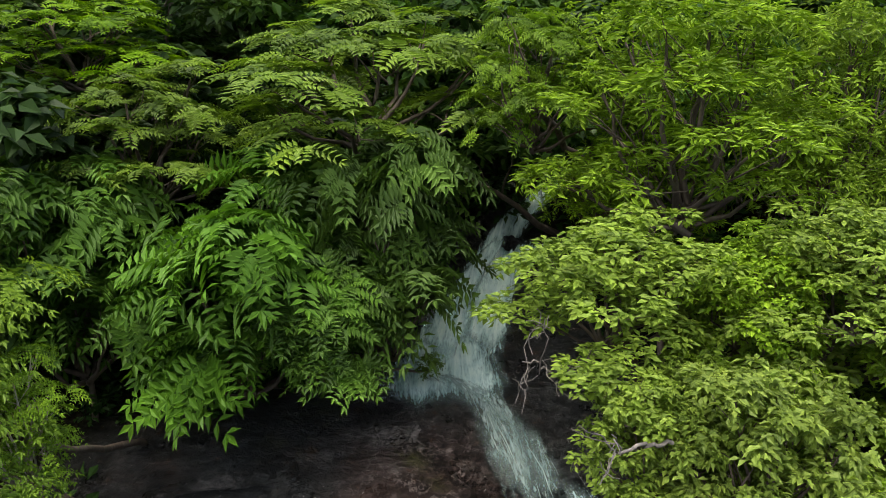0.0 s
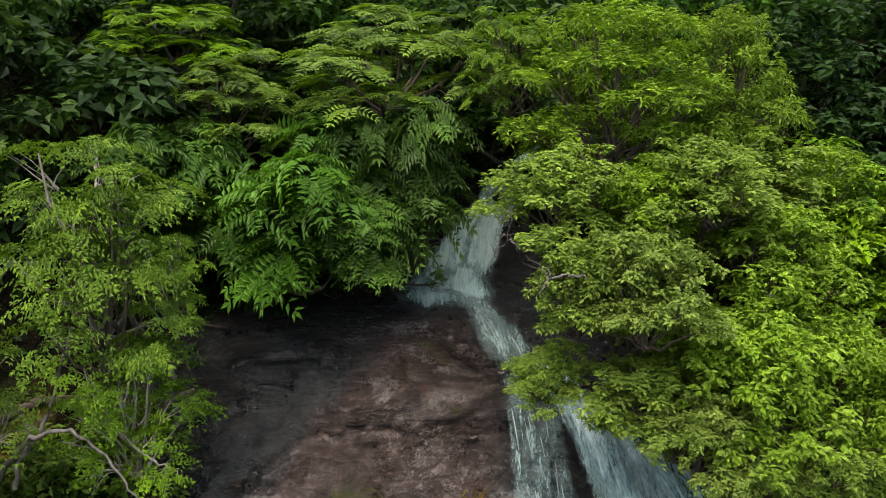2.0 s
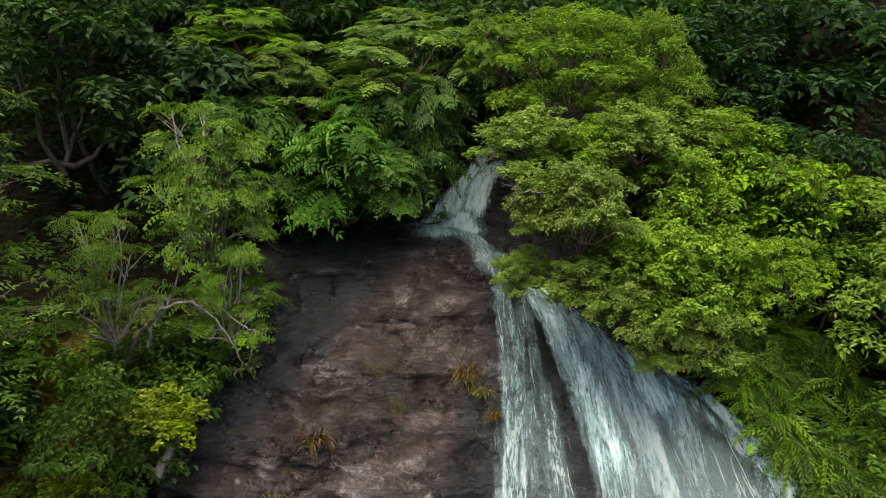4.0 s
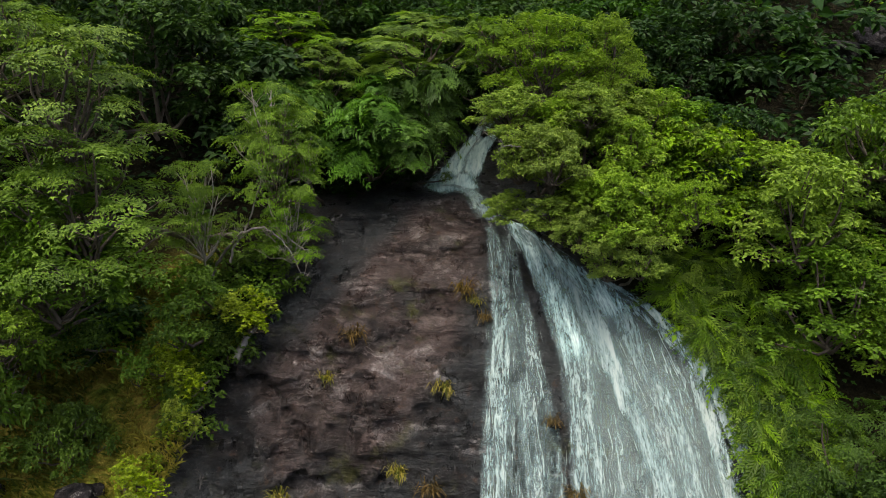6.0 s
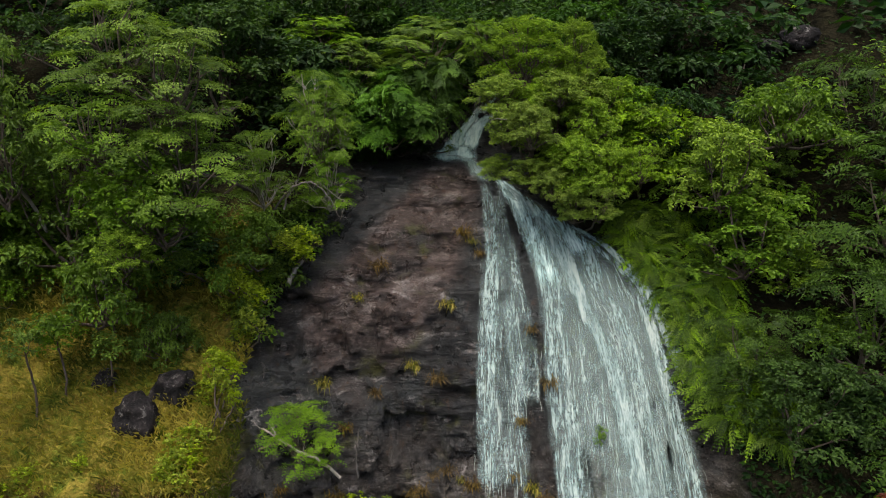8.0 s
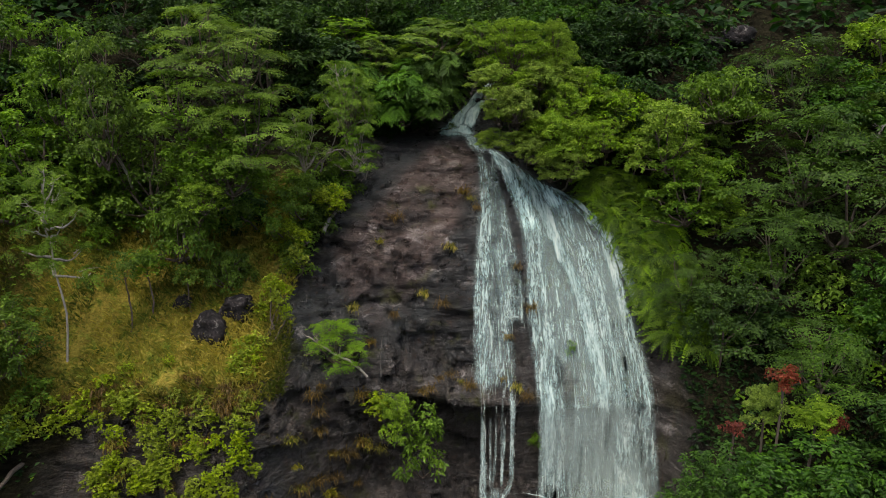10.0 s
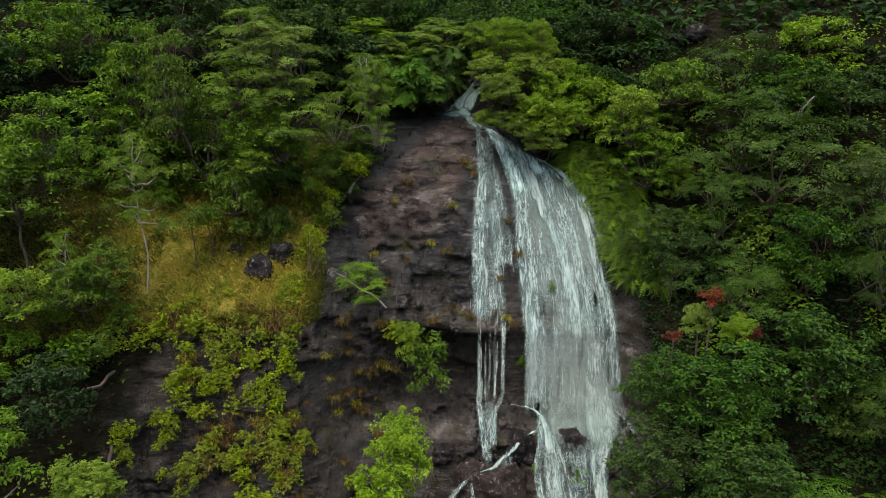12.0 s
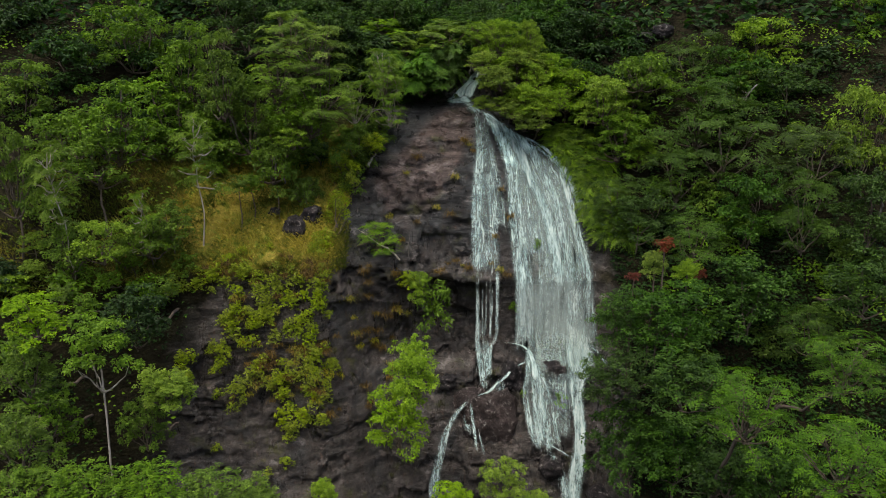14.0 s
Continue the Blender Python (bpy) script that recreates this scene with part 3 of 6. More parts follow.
    # x, z down each run of water; widths from top to bottom; the sheet's material; how far it stands off the rock
    runs = [
        # the lace down the dry rock's edge, and its two threads in the air
        ([(1.0, 24.9), (1.18, 24.1), (1.25, 23.3), (1.2, 22.5), (1.1, 21.6), (1.0, 20.8), (0.98, 19.9), (0.98, 18.4), (1.0, 16.6)], (0.4, 0.6, 0.85, 1.0, 1.0, 0.95, 0.9, 0.85, 0.75), 0, 0.14),
        ([(1.0, 17.6), (1.04, 15.5), (1.05, 13.0), (1.12, 12.3), (1.3, 11.5), (1.5, 10.9), (1.6, 10.5)], (0.35, 0.3, 0.32, 0.4, 0.5, 0.55, 0.5), 0, 0.2),
        ([(1.5, 22.0), (1.5, 20.8), (1.55, 19.4), (1.6, 18.0), (1.65, 16.6)], (0.9, 1.5, 1.9, 1.9, 1.6), 1, 0.12),
        ([(2.05, 18.2), (2.1, 16.3), (2.12, 13.5), (1.9, 12.8), (1.6, 12.5), (1.45, 11.9), (1.4, 11.0)], (0.4, 0.32, 0.28, 0.28, 0.3, 0.4, 0.5), 0, 0.2),
        # the broad sheet
        ([(1.55, 24.9), (1.87, 24.5), (2.17, 24.06), (2.57, 23.5), (2.83, 22.87), (3.1, 21.9), (3.15, 20.85), (3.2, 19.8), (3.35, 18.4), (3.5, 16.3), (3.6, 12.6)], (0.4, 0.7, 1.1, 1.2, 1.3, 1.4, 1.5, 1.4, 1.2, 1.0, 0.9), 0, 0.14),
        ([(1.5, 24.9), (2.4, 24.3), (3.1, 23.4), (3.6, 22.4), (3.95, 21.3), (4.2, 20.2), (4.4, 19.0), (4.6, 17.2)], (0.4, 1.0, 1.2, 1.4, 1.6, 1.9, 2.0, 2.0), 1, 0.16),
        ([(1.5, 24.9), (2.1, 24.45), (2.81, 23.94), (3.49, 22.95), (3.76, 22.44), (4.02, 21.67), (4.62, 20.54), (4.96, 19.63), (5.25, 18.5), (5.5, 17.0), (5.6, 15.6)], (0.35, 0.55, 0.75, 0.8, 0.75, 0.75, 0.8, 0.9, 0.95, 0.8, 0.5), 2, 0.26),
        ([(3.4, 23.6), (4.29, 23.15), (4.44, 22.6), (4.68, 22.0), (5.12, 21.4), (5.4, 20.7), (5.6, 19.6), (6.0, 18.0), (6.25, 16.3), (6.5, 12.6)], (0.5, 0.9, 0.75, 0.7, 0.8, 0.9, 1.0, 1.3, 1.5, 1.6), 0, 0.18),
        ([(3.9, 23.5), (4.43, 23.25), (5.04, 22.75), (5.68, 22.3), (5.95, 21.7), (6.2, 20.7), (6.6, 19.0), (6.95, 17.4), (7.2, 15.0), (7.3, 12.6)], (0.3, 0.6, 0.7, 0.8, 0.85, 0.9, 1.1, 1.0, 1.0, 1.1), 0, 0.2),
        ([(3.2, 23.9), (3.9, 23.0), (4.3, 22.0), (4.8, 20.8), (5.2, 19.6), (5.5, 18.4)], (0.7, 1.0, 1.3, 1.5, 1.6, 1.6), 1, 0.2),
        ([(4.9, 22.8), (5.4, 21.6), (5.8, 20.4), (6.2, 19.0), (6.5, 17.4)], (0.8, 1.1, 1.3, 1.5, 1.6), 1, 0.18),
        ([(1.5, 24.6), (1.6, 23.8), (1.75, 22.8), (1.95, 21.6), (2.1, 20.2), (2.2, 18.6)], (0.5, 0.8, 1.0, 1.3, 1.5, 1.6), 1, 0.1),
        ([(5.3, 19.0), (5.4, 17.2), (5.45, 15.0), (5.5, 12.5)], (3.0, 3.6, 4.0, 4.1), 1, 0.16),
        ([(3.4, 18.6), (3.5, 16.5), (3.55, 14.6), (3.6, 12.6)], (0.3, 0.55, 0.6, 0.5), 2, 0.24),
        ([(6.1, 17.6), (6.35, 15.5), (6.55, 13.8), (6.6, 12.4)], (0.7, 1.2, 1.7, 2.1), 0, 0.34),
        ([(6.5, 15.0), (6.65, 13.5), (6.7, 12.7), (6.65, 12.0)], (0.7, 1.4, 1.8, 1.6), 2, 0.42),
        ([(4.7, 18.0), (5.3, 15.5), (5.4, 12.4)], (2.6, 4.0, 4.6), 3, 0.3),
        ([(5.6, 16.0), (6.2, 13.6), (6.5, 12.3)], (2.2, 3.0, 3.4), 3, 0.5),
        ([(2.2, 24.3), (3.6, 23.0), (4.3, 22.0), (4.7, 21.0), (4.9, 20.0), (5.1, 18.4), (5.2, 16.5)], (0.6, 2.0, 3.2, 4.0, 4.4, 4.8, 4.8), 3, 0.1),
        # the white water along the upper brink, coloured lighter against the bushes' shade
        ([(1.45, 25.0), (1.9, 24.62), (2.5, 24.22), (3.1, 23.85), (3.7, 23.5), (4.1, 23.1), (4.4, 22.6)], (0.4, 0.7, 0.95, 1.1, 1.2, 1.2, 1.1), 5, 0.3),
        ([(1.6, 24.8), (2.2, 24.15), (2.6, 23.4), (2.9, 22.6), (3.1, 21.8)], (0.5, 0.9, 1.1, 1.1, 0.8), 5, 0.28),
        ([(3.6, 23.75), (4.3, 23.45), (5.0, 23.1), (5.6, 22.6), (6.1, 22.0), (6.5, 21.2), (6.9, 20.2), (7.2, 19.0)], (0.3, 0.45, 0.5, 0.6, 0.6, 0.6, 0.6, 0.5), 2, 0.26),
        # over the ledges at the foot
        ([(3.8, 12.9), (3.9, 12.5), (3.7, 11.8), (3.6, 11.0), (3.7, 10.0), (3.9, 9.0), (4.4, 8.0)], (0.4, 0.5, 0.4, 0.5, 0.5, 0.5, 0.4), 0, 0.4),
        ([(4.0, 12.6), (4.3, 11.6), (4.5, 10.8), (4.6, 9.8), (4.7, 8.8), (5.0, 7.8)], (0.5, 0.7, 0.6, 0.6, 0.6, 0.5), 0, 0.44),
        ([(4.2, 12.4), (4.8, 11.2), (5.1, 10.2), (5.2, 9.2), (5.4, 8.2)], (0.3, 0.4, 0.45, 0.4, 0.4), 0, 0.4),
        ([(4.1, 12.4), (4.3, 11.0), (4.5, 9.4), (4.7, 8.0)], (0.8, 1.7, 2.0, 1.6), 1, 0.36),
        ([(4.9, 8.4), (5.3, 7.6), (5.6, 6.6), (5.7, 5.4)], (0.5, 0.6, 0.7, 0.8), 0, 0.5),
        ([(4.3, 8.7), (5.0, 8.55), (5.6, 8.3), (6.0, 7.9)], (0.16, 0.2, 0.2, 0.3), 2, 0.5),
        ([(5.6, 12.2), (5.6, 11.0), (5.6, 9.8), (5.7, 8.6)], (1.6, 1.5, 1.3, 1.1), 1, 0.62),
        # where the drop lands on the ledge
        ([(5.4, 13.3), (5.4, 12.9), (5.4, 12.5), (5.4, 12.1), (5.4, 11.7)], (3.6, 4.0, 4.2, 4.2, 4.0), 1, 0.24),
        ([(6.6, 14.0), (6.6, 13.2), (6.6, 12.6), (6.5, 12.1), (6.4, 11.6)], (1.0, 1.6, 2.0, 1.8, 1.2), 2, 0.46),
        ([(5.6, 15.0), (5.7, 13.4), (5.7, 12.4), (5.6, 11.6)], (2.6, 3.8, 4.4, 4.2), 3, 0.7),
        ([(1.5, 13.2), (1.5, 12.7), (1.5, 12.2), (1.5, 11.6)], (0.8, 1.1, 1.1, 0.9), 1, 0.3),
        ([(5.4, 12.9), (4.9, 12.75), (4.4, 12.55)], (0.2, 0.25, 0.3), 0, 0.34),
        ([(5.3, 12.6), (5.4, 11.6), (5.4, 10.4)], (1.6, 1.9, 1.4), 1, 0.4),
        ([(6.65, 12.4), (6.5, 11.8), (6.3, 11.3), (6.4, 10.4), (6.5, 9.4), (6.4, 8.2), (6.1, 7.0), (5.8, 5.6)], (1.5, 1.3, 1.0, 0.9, 0.9, 1.0, 1.1, 1.1), 2, 0.42),
        ([(6.6, 12.2), (6.35, 11.4), (6.4, 10.6)], (0.8, 0.6, 0.3), 2, 0.4),
        ([(7.2, 12.9), (7.7, 12.75), (8.1, 12.4)], (0.4, 0.5, 0.3), 0, 0.5),
        ([(3.9, 12.42), (2.94, 12.17), (2.41, 11.9), (1.89, 11.5), (1.58, 11.15), (0.91, 11.0), (0.4, 10.6)], (0.26, 0.26, 0.3, 0.3, 0.32, 0.34, 0.3), 2, 0.95),
        ([(0.7, 10.95), (0.3, 10.6), (-0.2, 10.1), (-0.7, 9.3), (-1.0, 8.3), (-1.25, 7.2), (-1.4, 6.0)], (0.3, 0.45, 0.5, 0.55, 0.65, 0.75, 0.75), 0, 0.95),
        ([(0.6, 10.9), (0.7, 10.0), (0.9, 9.0), (1.0, 8.2)], (0.2, 0.25, 0.3, 0.3), 0, 1.0),
        ([(1.0, 9.6), (1.2, 8.9), (1.4, 8.2)], (0.14, 0.2, 0.2), 0, 1.05),
        ([(1.9, 12.95), (2.6, 13.0), (3.4, 12.95), (3.9, 12.75), (4.1, 12.2), (4.2, 11.4)], (0.2, 0.22, 0.26, 0.35, 0.5, 0.6), 2, 0.8),
        ([(4.1, 11.9), (4.3, 10.8), (4.4, 9.6), (4.6, 8.2)], (0.7, 1.1, 1.3, 1.2), 0, 0.38),
        ([(1.9, 12.9), (1.7, 12.2), (1.6, 11.4)], (0.15, 0.3, 0.4), 0, 0.36),
        ([(0.5, 10.6), (0.45, 10.0), (0.6, 8.8)], (0.3, 0.7, 0.6), 0, 0.36),
        ([(2.3, 11.8), (2.2, 11.2), (2.3, 10.4)], (0.4, 0.9, 0.7), 1, 0.34),
        # the cascade above, coloured lighter against the trees' shade, its basin, and the way to the brink
        ([(2.3, 28.1), (2.1, 27.6), (1.35, 27.1), (1.1, 26.8), (0.8, 26.4), (0.4, 25.9), (0.05, 25.45)], (0.4, 0.4, 0.45, 0.65, 0.9, 1.2, 1.6), 4, 0.12),
        ([(1.6, 26.75), (1.2, 26.5), (0.85, 26.1), (0.6, 25.7), (0.45, 25.4)], (0.4, 0.7, 0.85, 0.95, 1.0), 4, 0.2),
        ([(1.1, 26.8), (0.7, 26.4), (0.25, 26.0), (0.0, 25.7), (-0.2, 25.42)], (0.25, 0.4, 0.7, 1.0, 1.5), 4, 0.26),
        ([(0.1, 25.7), (0.0, 25.5), (0.05, 25.36), (0.1, 25.22)], (1.1, 1.7, 1.9, 1.5), 4, 0.24),
        ([(-0.6, 25.43), (0.1, 25.4), (0.4, 25.34), (0.62, 25.26), (0.85, 25.12), (1.0, 25.0), (1.1, 24.8), (1.3, 24.5)], (0.6, 0.8, 0.7, 0.8, 1.15, 1.2, 1.0, 0.8), 0, 0.14),
        ([(0.55, 25.28), (0.8, 25.14), (1.0, 25.0), (1.2, 24.75)], (0.3, 0.9, 1.0, 0.6), 0, 0.2),
        ([(0.3, 25.38), (0.5, 25.3), (0.7, 25.2), (0.85, 25.1)], (0.18, 0.22, 0.22, 0.2), 2, 0.2),
    ]
    # the loose threads of the long drop
    for k in range(15):
        a = 3.2 + 4.0 * k / 14 + rng.uniform(-0.1, 0.1)
        top = rng.uniform(16.0, 19.5)
        runs.append(([(a - 0.12, top), (a, 15.0), (a + rng.uniform(-0.05, 0.12), rng.uniform(11.9, 12.9))], (0.15, rng.uniform(0.3, 0.7), rng.uniform(0.4, 0.8)), int(rng.choice([0, 1, 1])), rng.uniform(0.2, 0.4)))
    for k in range(7):
        a = rng.uniform(0.75, 2.2)
        runs.append(([(a, rng.uniform(16.5, 18.5)), (a + rng.uniform(-0.03, 0.05), 15.0), (a + rng.uniform(-0.1, 0.1), 12.7)], (0.08, rng.uniform(0.08, 0.18), 0.15), int(rng.choice([0, 1])), rng.uniform(0.15, 0.3)))
    # each sheet, and the threads and drops that leap out of it
    verts = []
    for n, (path, width, index, lift) in enumerate(runs):
        mesh, grid = stream(rng, path, width, lift, 3.3 * n, index, across=13 if max(width) > 1.2 else 7)
        under("sheet", mesh, fall, "", m)
        rows, cols = grid.shape[:2]
        per = {0: 9, 1: 6, 2: 5, 3: 0, 4: 4, 5: 6}[index] * (0.35 if path[0][1] > 25.3 else 1)
        for _ in range(int(per * rows * 0.16 * (0.4 + np.mean(width)))):
            long = rng.choice([2, 3, 5, 8], p=[0.62, 0.28, 0.08, 0.02])
            i = rng.integers(0, max(rows - long, 1))
            u = np.clip(rng.normal(0.5, 0.2), 0.06, 0.94) * (cols - 1) + np.cumsum(rng.normal(0, 0.008 * cols, 9))
            r, off = rng.uniform(0.002, 0.006), rng.uniform(0.02, 0.09)
            ways = []
            for q in range(min(long, rows - i)):
                v = np.clip(u[q], 0, cols - 1.001)
                a = int(v)
                ways.append(grid[i + q, a] * (1 - v + a) + grid[i + q, a + 1] * (v - a) - np.array([0, off, 0]))
            for q, (a, b) in enumerate(zip(ways, ways[1:])):
                ra, rb = (0.15 if q == 0 else 1) * r, (0.15 if q == len(ways) - 2 else 1) * r
                verts += [(a[0] - ra, a[1], a[2]), (b[0] - rb, b[1], b[2]), (b[0] + rb, b[1], b[2]), (a[0] + ra, a[1], a[2])]
    under("spray", quads("spray", verts, [FOAM]), fall, "thin white strands and drops", m)["kind"] = "stuff"


waterfall()


# ---- plants ----
def kites(base, way, normal, length, width, fold=0.18):
    """Leaves as folded kites: base points, ways along the leaf, rough normals, lengths and widths. Returns (n, 4, 3)."""
    side = unit(np.cross(way, normal))
    up = np.cross(side, way)
    length, width = np.reshape(length, (-1, 1)), np.reshape(width, (-1, 1))
    mid = base + way * length * 0.45 + up * fold * width
    return np.stack([base, mid + side * width / 2, base + way * length - up * 0.12 * length, mid - side * width / 2], 1)


def sprays(rng, tips, out, per, kind, size):
    """Leaves round branch tips (n, 3) that face out (n, 3). Returns kites and a tone for each."""
    n = len(tips) * per
    tip, face = np.repeat(tips, per, 0), np.repeat(out, per, 0)
    clump_tone = np.repeat(rng.uniform(0.2, 0.78, len(tips)), per)
    ang = rng.uniform(0, 2 * np.pi, n)
    flat = np.stack([np.cos(ang), np.sin(ang), rng.uniform(-0.35, 0.35, n)], 1)
    tone = np.clip(clump_tone + rng.normal(0, 0.13, n), 0, 1)
    if kind in ("pinnate", "feather"):
        pairs = 6 if kind == "pinnate" else 4
        way = unit(flat + 0.8 * face + np.array([0, 0, 0.1]))
        up = unit(np.array([0, 0, 0.75]) + 0.9 * face + rng.normal(0, 0.28, (n, 3)))
        long = size * rng.uniform(0.7, 1.15, n)
        side = unit(np.cross(way, up))
        leaves, tones = [], []
        for j, s in enumerate(np.linspace(0.2, 1.0, pairs)):
            base = tip + way * (s * long)[:, None] - np.array([0, 0, 1.0]) * (0.55 * s * s * long)[:, None]
            l = long * (0.4 if kind == "pinnate" else 0.3) * (1 - 0.5 * abs(s - 0.45))
            for sign in (-1, 1):
                d = unit(side * sign + way * 0.45 - np.array([0, 0, 0.22 + 0.2 * s]))
                leaves.append(kites(base, d, up, l, l * (0.36 if kind == "pinnate" else 0.42)))
                tones.append(np.clip(tone + rng.normal(0, 0.06, n), 0, 1))
        end = tip + way * long[:, None] - np.array([0, 0, 1.0]) * (0.55 * long)[:, None]
        leaves.append(kites(end, unit(way - np.array([0, 0, 0.6])), up, long * 0.3, long * 0.12))
        tones.append(tone)
        return np.concatenate(leaves), np.concatenate(tones)
    # a small dome of leaves round each tip
    bulge = unit(rng.normal(0, 1, (n, 3)) + 0.9 * face + np.array([0, 0, 0.7]))
    start = tip + bulge * (size * {"whorl": 1.25, "simple": 1.35, "narrow": 1.3, "rosette": 0.45}[kind] * rng.uniform(0.45, 1.0, n))[:, None] * np.array([1, 1, 0.7])
    droop = {"whorl": -0.45, "simple": -0.5, "narrow": -0.35, "rosette": -0.1}[kind]
    way = unit(0.75 * flat + 0.6 * bulge + np.array([0, 0, droop]))
    up = unit(np.array([0, 0, 0.75]) + 0.8 * bulge + rng.normal(0, 0.3, (n, 3)))
    long = size * rng.uniform(0.65, 1.2, n)
    wide = long * {"whorl": 0.52, "simple": 0.55, "narrow": 0.27, "rosette": 0.75}[kind]
    return kites(start, way, up, long, wide), tone


def crown_form(rng, lobes, per, width, tall, flat, hollow=0.35, spread=0.62, low=0.1):
    """Lobe centres, branch tips on them and the ways that they face. The crown stands on z = 0."""
    centres, tips, out = [], [], []
    turn = rng.uniform(0, 6.28)
    for i in range(lobes):
        s = (i + 0.5) / lobes
        a = turn + i * 2.4 + rng.uniform(-0.35, 0.35)
        r = width / 2 * spread * np.sqrt(1 - 0.72 * s) * rng.uniform(0.6, 1.3)
        c = np.array([r * np.cos(a), r * np.sin(a), tall * (low + (0.84 - low) * s) + rng.uniform(-0.08, 0.08) * tall])
        size = width / 2 * rng.uniform(0.24, 0.42)
        d = unit(rng.normal(0, 1, (per, 3)) + np.array([0, 0, 0.35]))
        d[:, 2] = np.where(d[:, 2] < -0.12, -d[:, 2], d[:, 2])
        reach = size * np.where(rng.random(per) < hollow, rng.uniform(0.4, 0.9, per), rng.uniform(0.85, 1.12, per))
        tips.append(c + d * reach[:, None] * np.array([1, 1, flat]))
        out.append(d * np.array([1, 1, 0.8]))
        centres.append(c)
    return np.array(centres), np.concatenate(tips), np.concatenate(out)


CROWN = {}


def crown(key, seed, lobes, per, leaves, kind, size, leaf, width=4.0, tall=3.2, flat=0.5, bark=BARK, twigs=5, hollow=0.35, thick=0.05, spread=0.62, low=0.1, mast=False):
    """Makes a crown of leaves and its limbs once, to be shared by the trees of one kind."""
    rng = np.random.default_rng(seed)
    centres, tips, out = crown_form(rng, lobes, per, width, tall, flat, hollow, spread, low)
    v, tone = sprays(rng, tips, out, leaves, kind, size)
    limbs = []
    for i, c in enumerate(centres):
        own = tips[i * per:(i + 1) * per]
        foot = np.array([0, 0, 0.8 * c[2] if mast else max(0.0, c[2] - tall * 0.55) * 0.6])
        tubes = [bough(rng, foot, c, thick, thick * 0.35, -0.25, 0.22)]
        for t in own[rng.permutation(per)[:twigs]]:
            tubes.append(bough(rng, c * 0.75 + foot * 0.25, t, thick * 0.34, thick * 0.08, 0.1, 0.25, 4, 3))
        verts, faces = joined(tubes)
        limbs.append(quads("limb", verts, [bark], faces, smooth_faces=True))
    CROWN.setdefault(key, []).append((quads("crown", v, [LEAF[leaf]], tone=tone), limbs, width, tall, bark))


def tree(key, x, y, z, wide, tall, label, category="tree", group="", trunk=3.5, lean=0.0, name="tree", variant=None, turn=None, upright=False):
    """A tree whose crown of that width and height has its middle at x, y, z. trunk: the longest bare trunk, in metres."""
    made = CROWN[key]
    k = int(abs(x * 7.3 + y * 3.1 + z * 5.7)) if variant is None else variant
    mesh, limbs, w0, t0, bark = made[k % len(made)]
    rng = np.random.default_rng(k + 11)
    foot = np.array([x, y, z - tall / 2])
    best = (1e9, foot)
    clings = name == "shrub" and float(cliff_y(x, foot[2] + 0.3)) - y < 1.2
    if upright:
        best = (0, np.array([x, y, ground_z(x, y)]))
    elif clings:
        best = (0, np.array([x, max(y, float(cliff_y(x, foot[2] + 0.3))), foot[2] + 0.3]))
    else:
        for dx in (0, -0.8, 0.8, -1.6, 1.6, -2.6, 2.6):
            for dy in np.arange(0, 6.5, 0.5):
                g = ground_z(x + lean + dx, y + dy)
                bare = g > 11 and rock_left(g) < x + lean + dx < rock_right(g) + 0.3
                far = abs(dx) * 0.9 + dy * 0.6 + 0.9 * max(0, foot[2] - g - (trunk - 2.5 if trunk > 4 else 0.4)) + 0.8 * max(0, g - foot[2] - tall * 0.3) + (9 if bare else 0)
                if far < best[0]:
                    best = (far, np.array([x + lean + dx, y + dy, min(g, foot[2] + tall * 0.2)]))
    base = best[1] - np.array([0, 0, 0.3])
    back = np.hypot(*(base - foot)[:2])
    thing = new(name)
    thing.location = base
    tagged(thing, label, category, group)
    top = foot + np.array([0, 0, tall * (0.8 if key == "sparse" else 0.3)]) - base
    far = np.linalg.norm(top)
    r = 0.065 if upright else (0.015 + 0.0075 * (far + wide)) * (0.5 if key == "sparse" else 1.0)
    v, f = bough(rng, (0, 0, 0), top, r, r * 0.55, -0.15 if back > 0.6 else 0.0, 0.03 if upright else 0.16, 10, 8)
    under("trunk", quads("trunk", v, [PALE_BARK if key == "sparse" or "white" in label or "pale bare" in label else BARK], f, smooth_faces=True), thing)
    m = Matrix.Translation(foot - base) @ pose(0, 0, 0, 0, 0, rng.uniform(0, 360) if turn is None else turn) @ Matrix.Diagonal((wide / w0, wide / w0, tall / t0, 1))
    under("crown", mesh, thing, "", m)
    for limb in limbs[:2] if name == "shrub" else limbs[:4] if key == "forked" else limbs[::4] if key in ("deep", "bank") else limbs[::2] if key in ("layer", "olive", "lime") else limbs:
        under("limb", limb, thing, "", m)
    return thing


# kinds of crown: key, seed, lobes, tips a lobe, leaves a tip, leaf form, leaf size, material
for seed in (1, 2):
    crown("tulip", seed, 14, 10, 6, "pinnate", 0.74, "pinnate", tall=3.4, flat=0.65, twigs=3)
    crown("gold", seed + 20, 14, 10, 6, "pinnate", 0.37, "yellow_pinnate", tall=2.8, flat=0.55, twigs=3)
    crown("narrow", seed + 40, 20, 24, 26, "narrow", 0.15, "narrow", tall=3.2, flat=0.6, twigs=5)
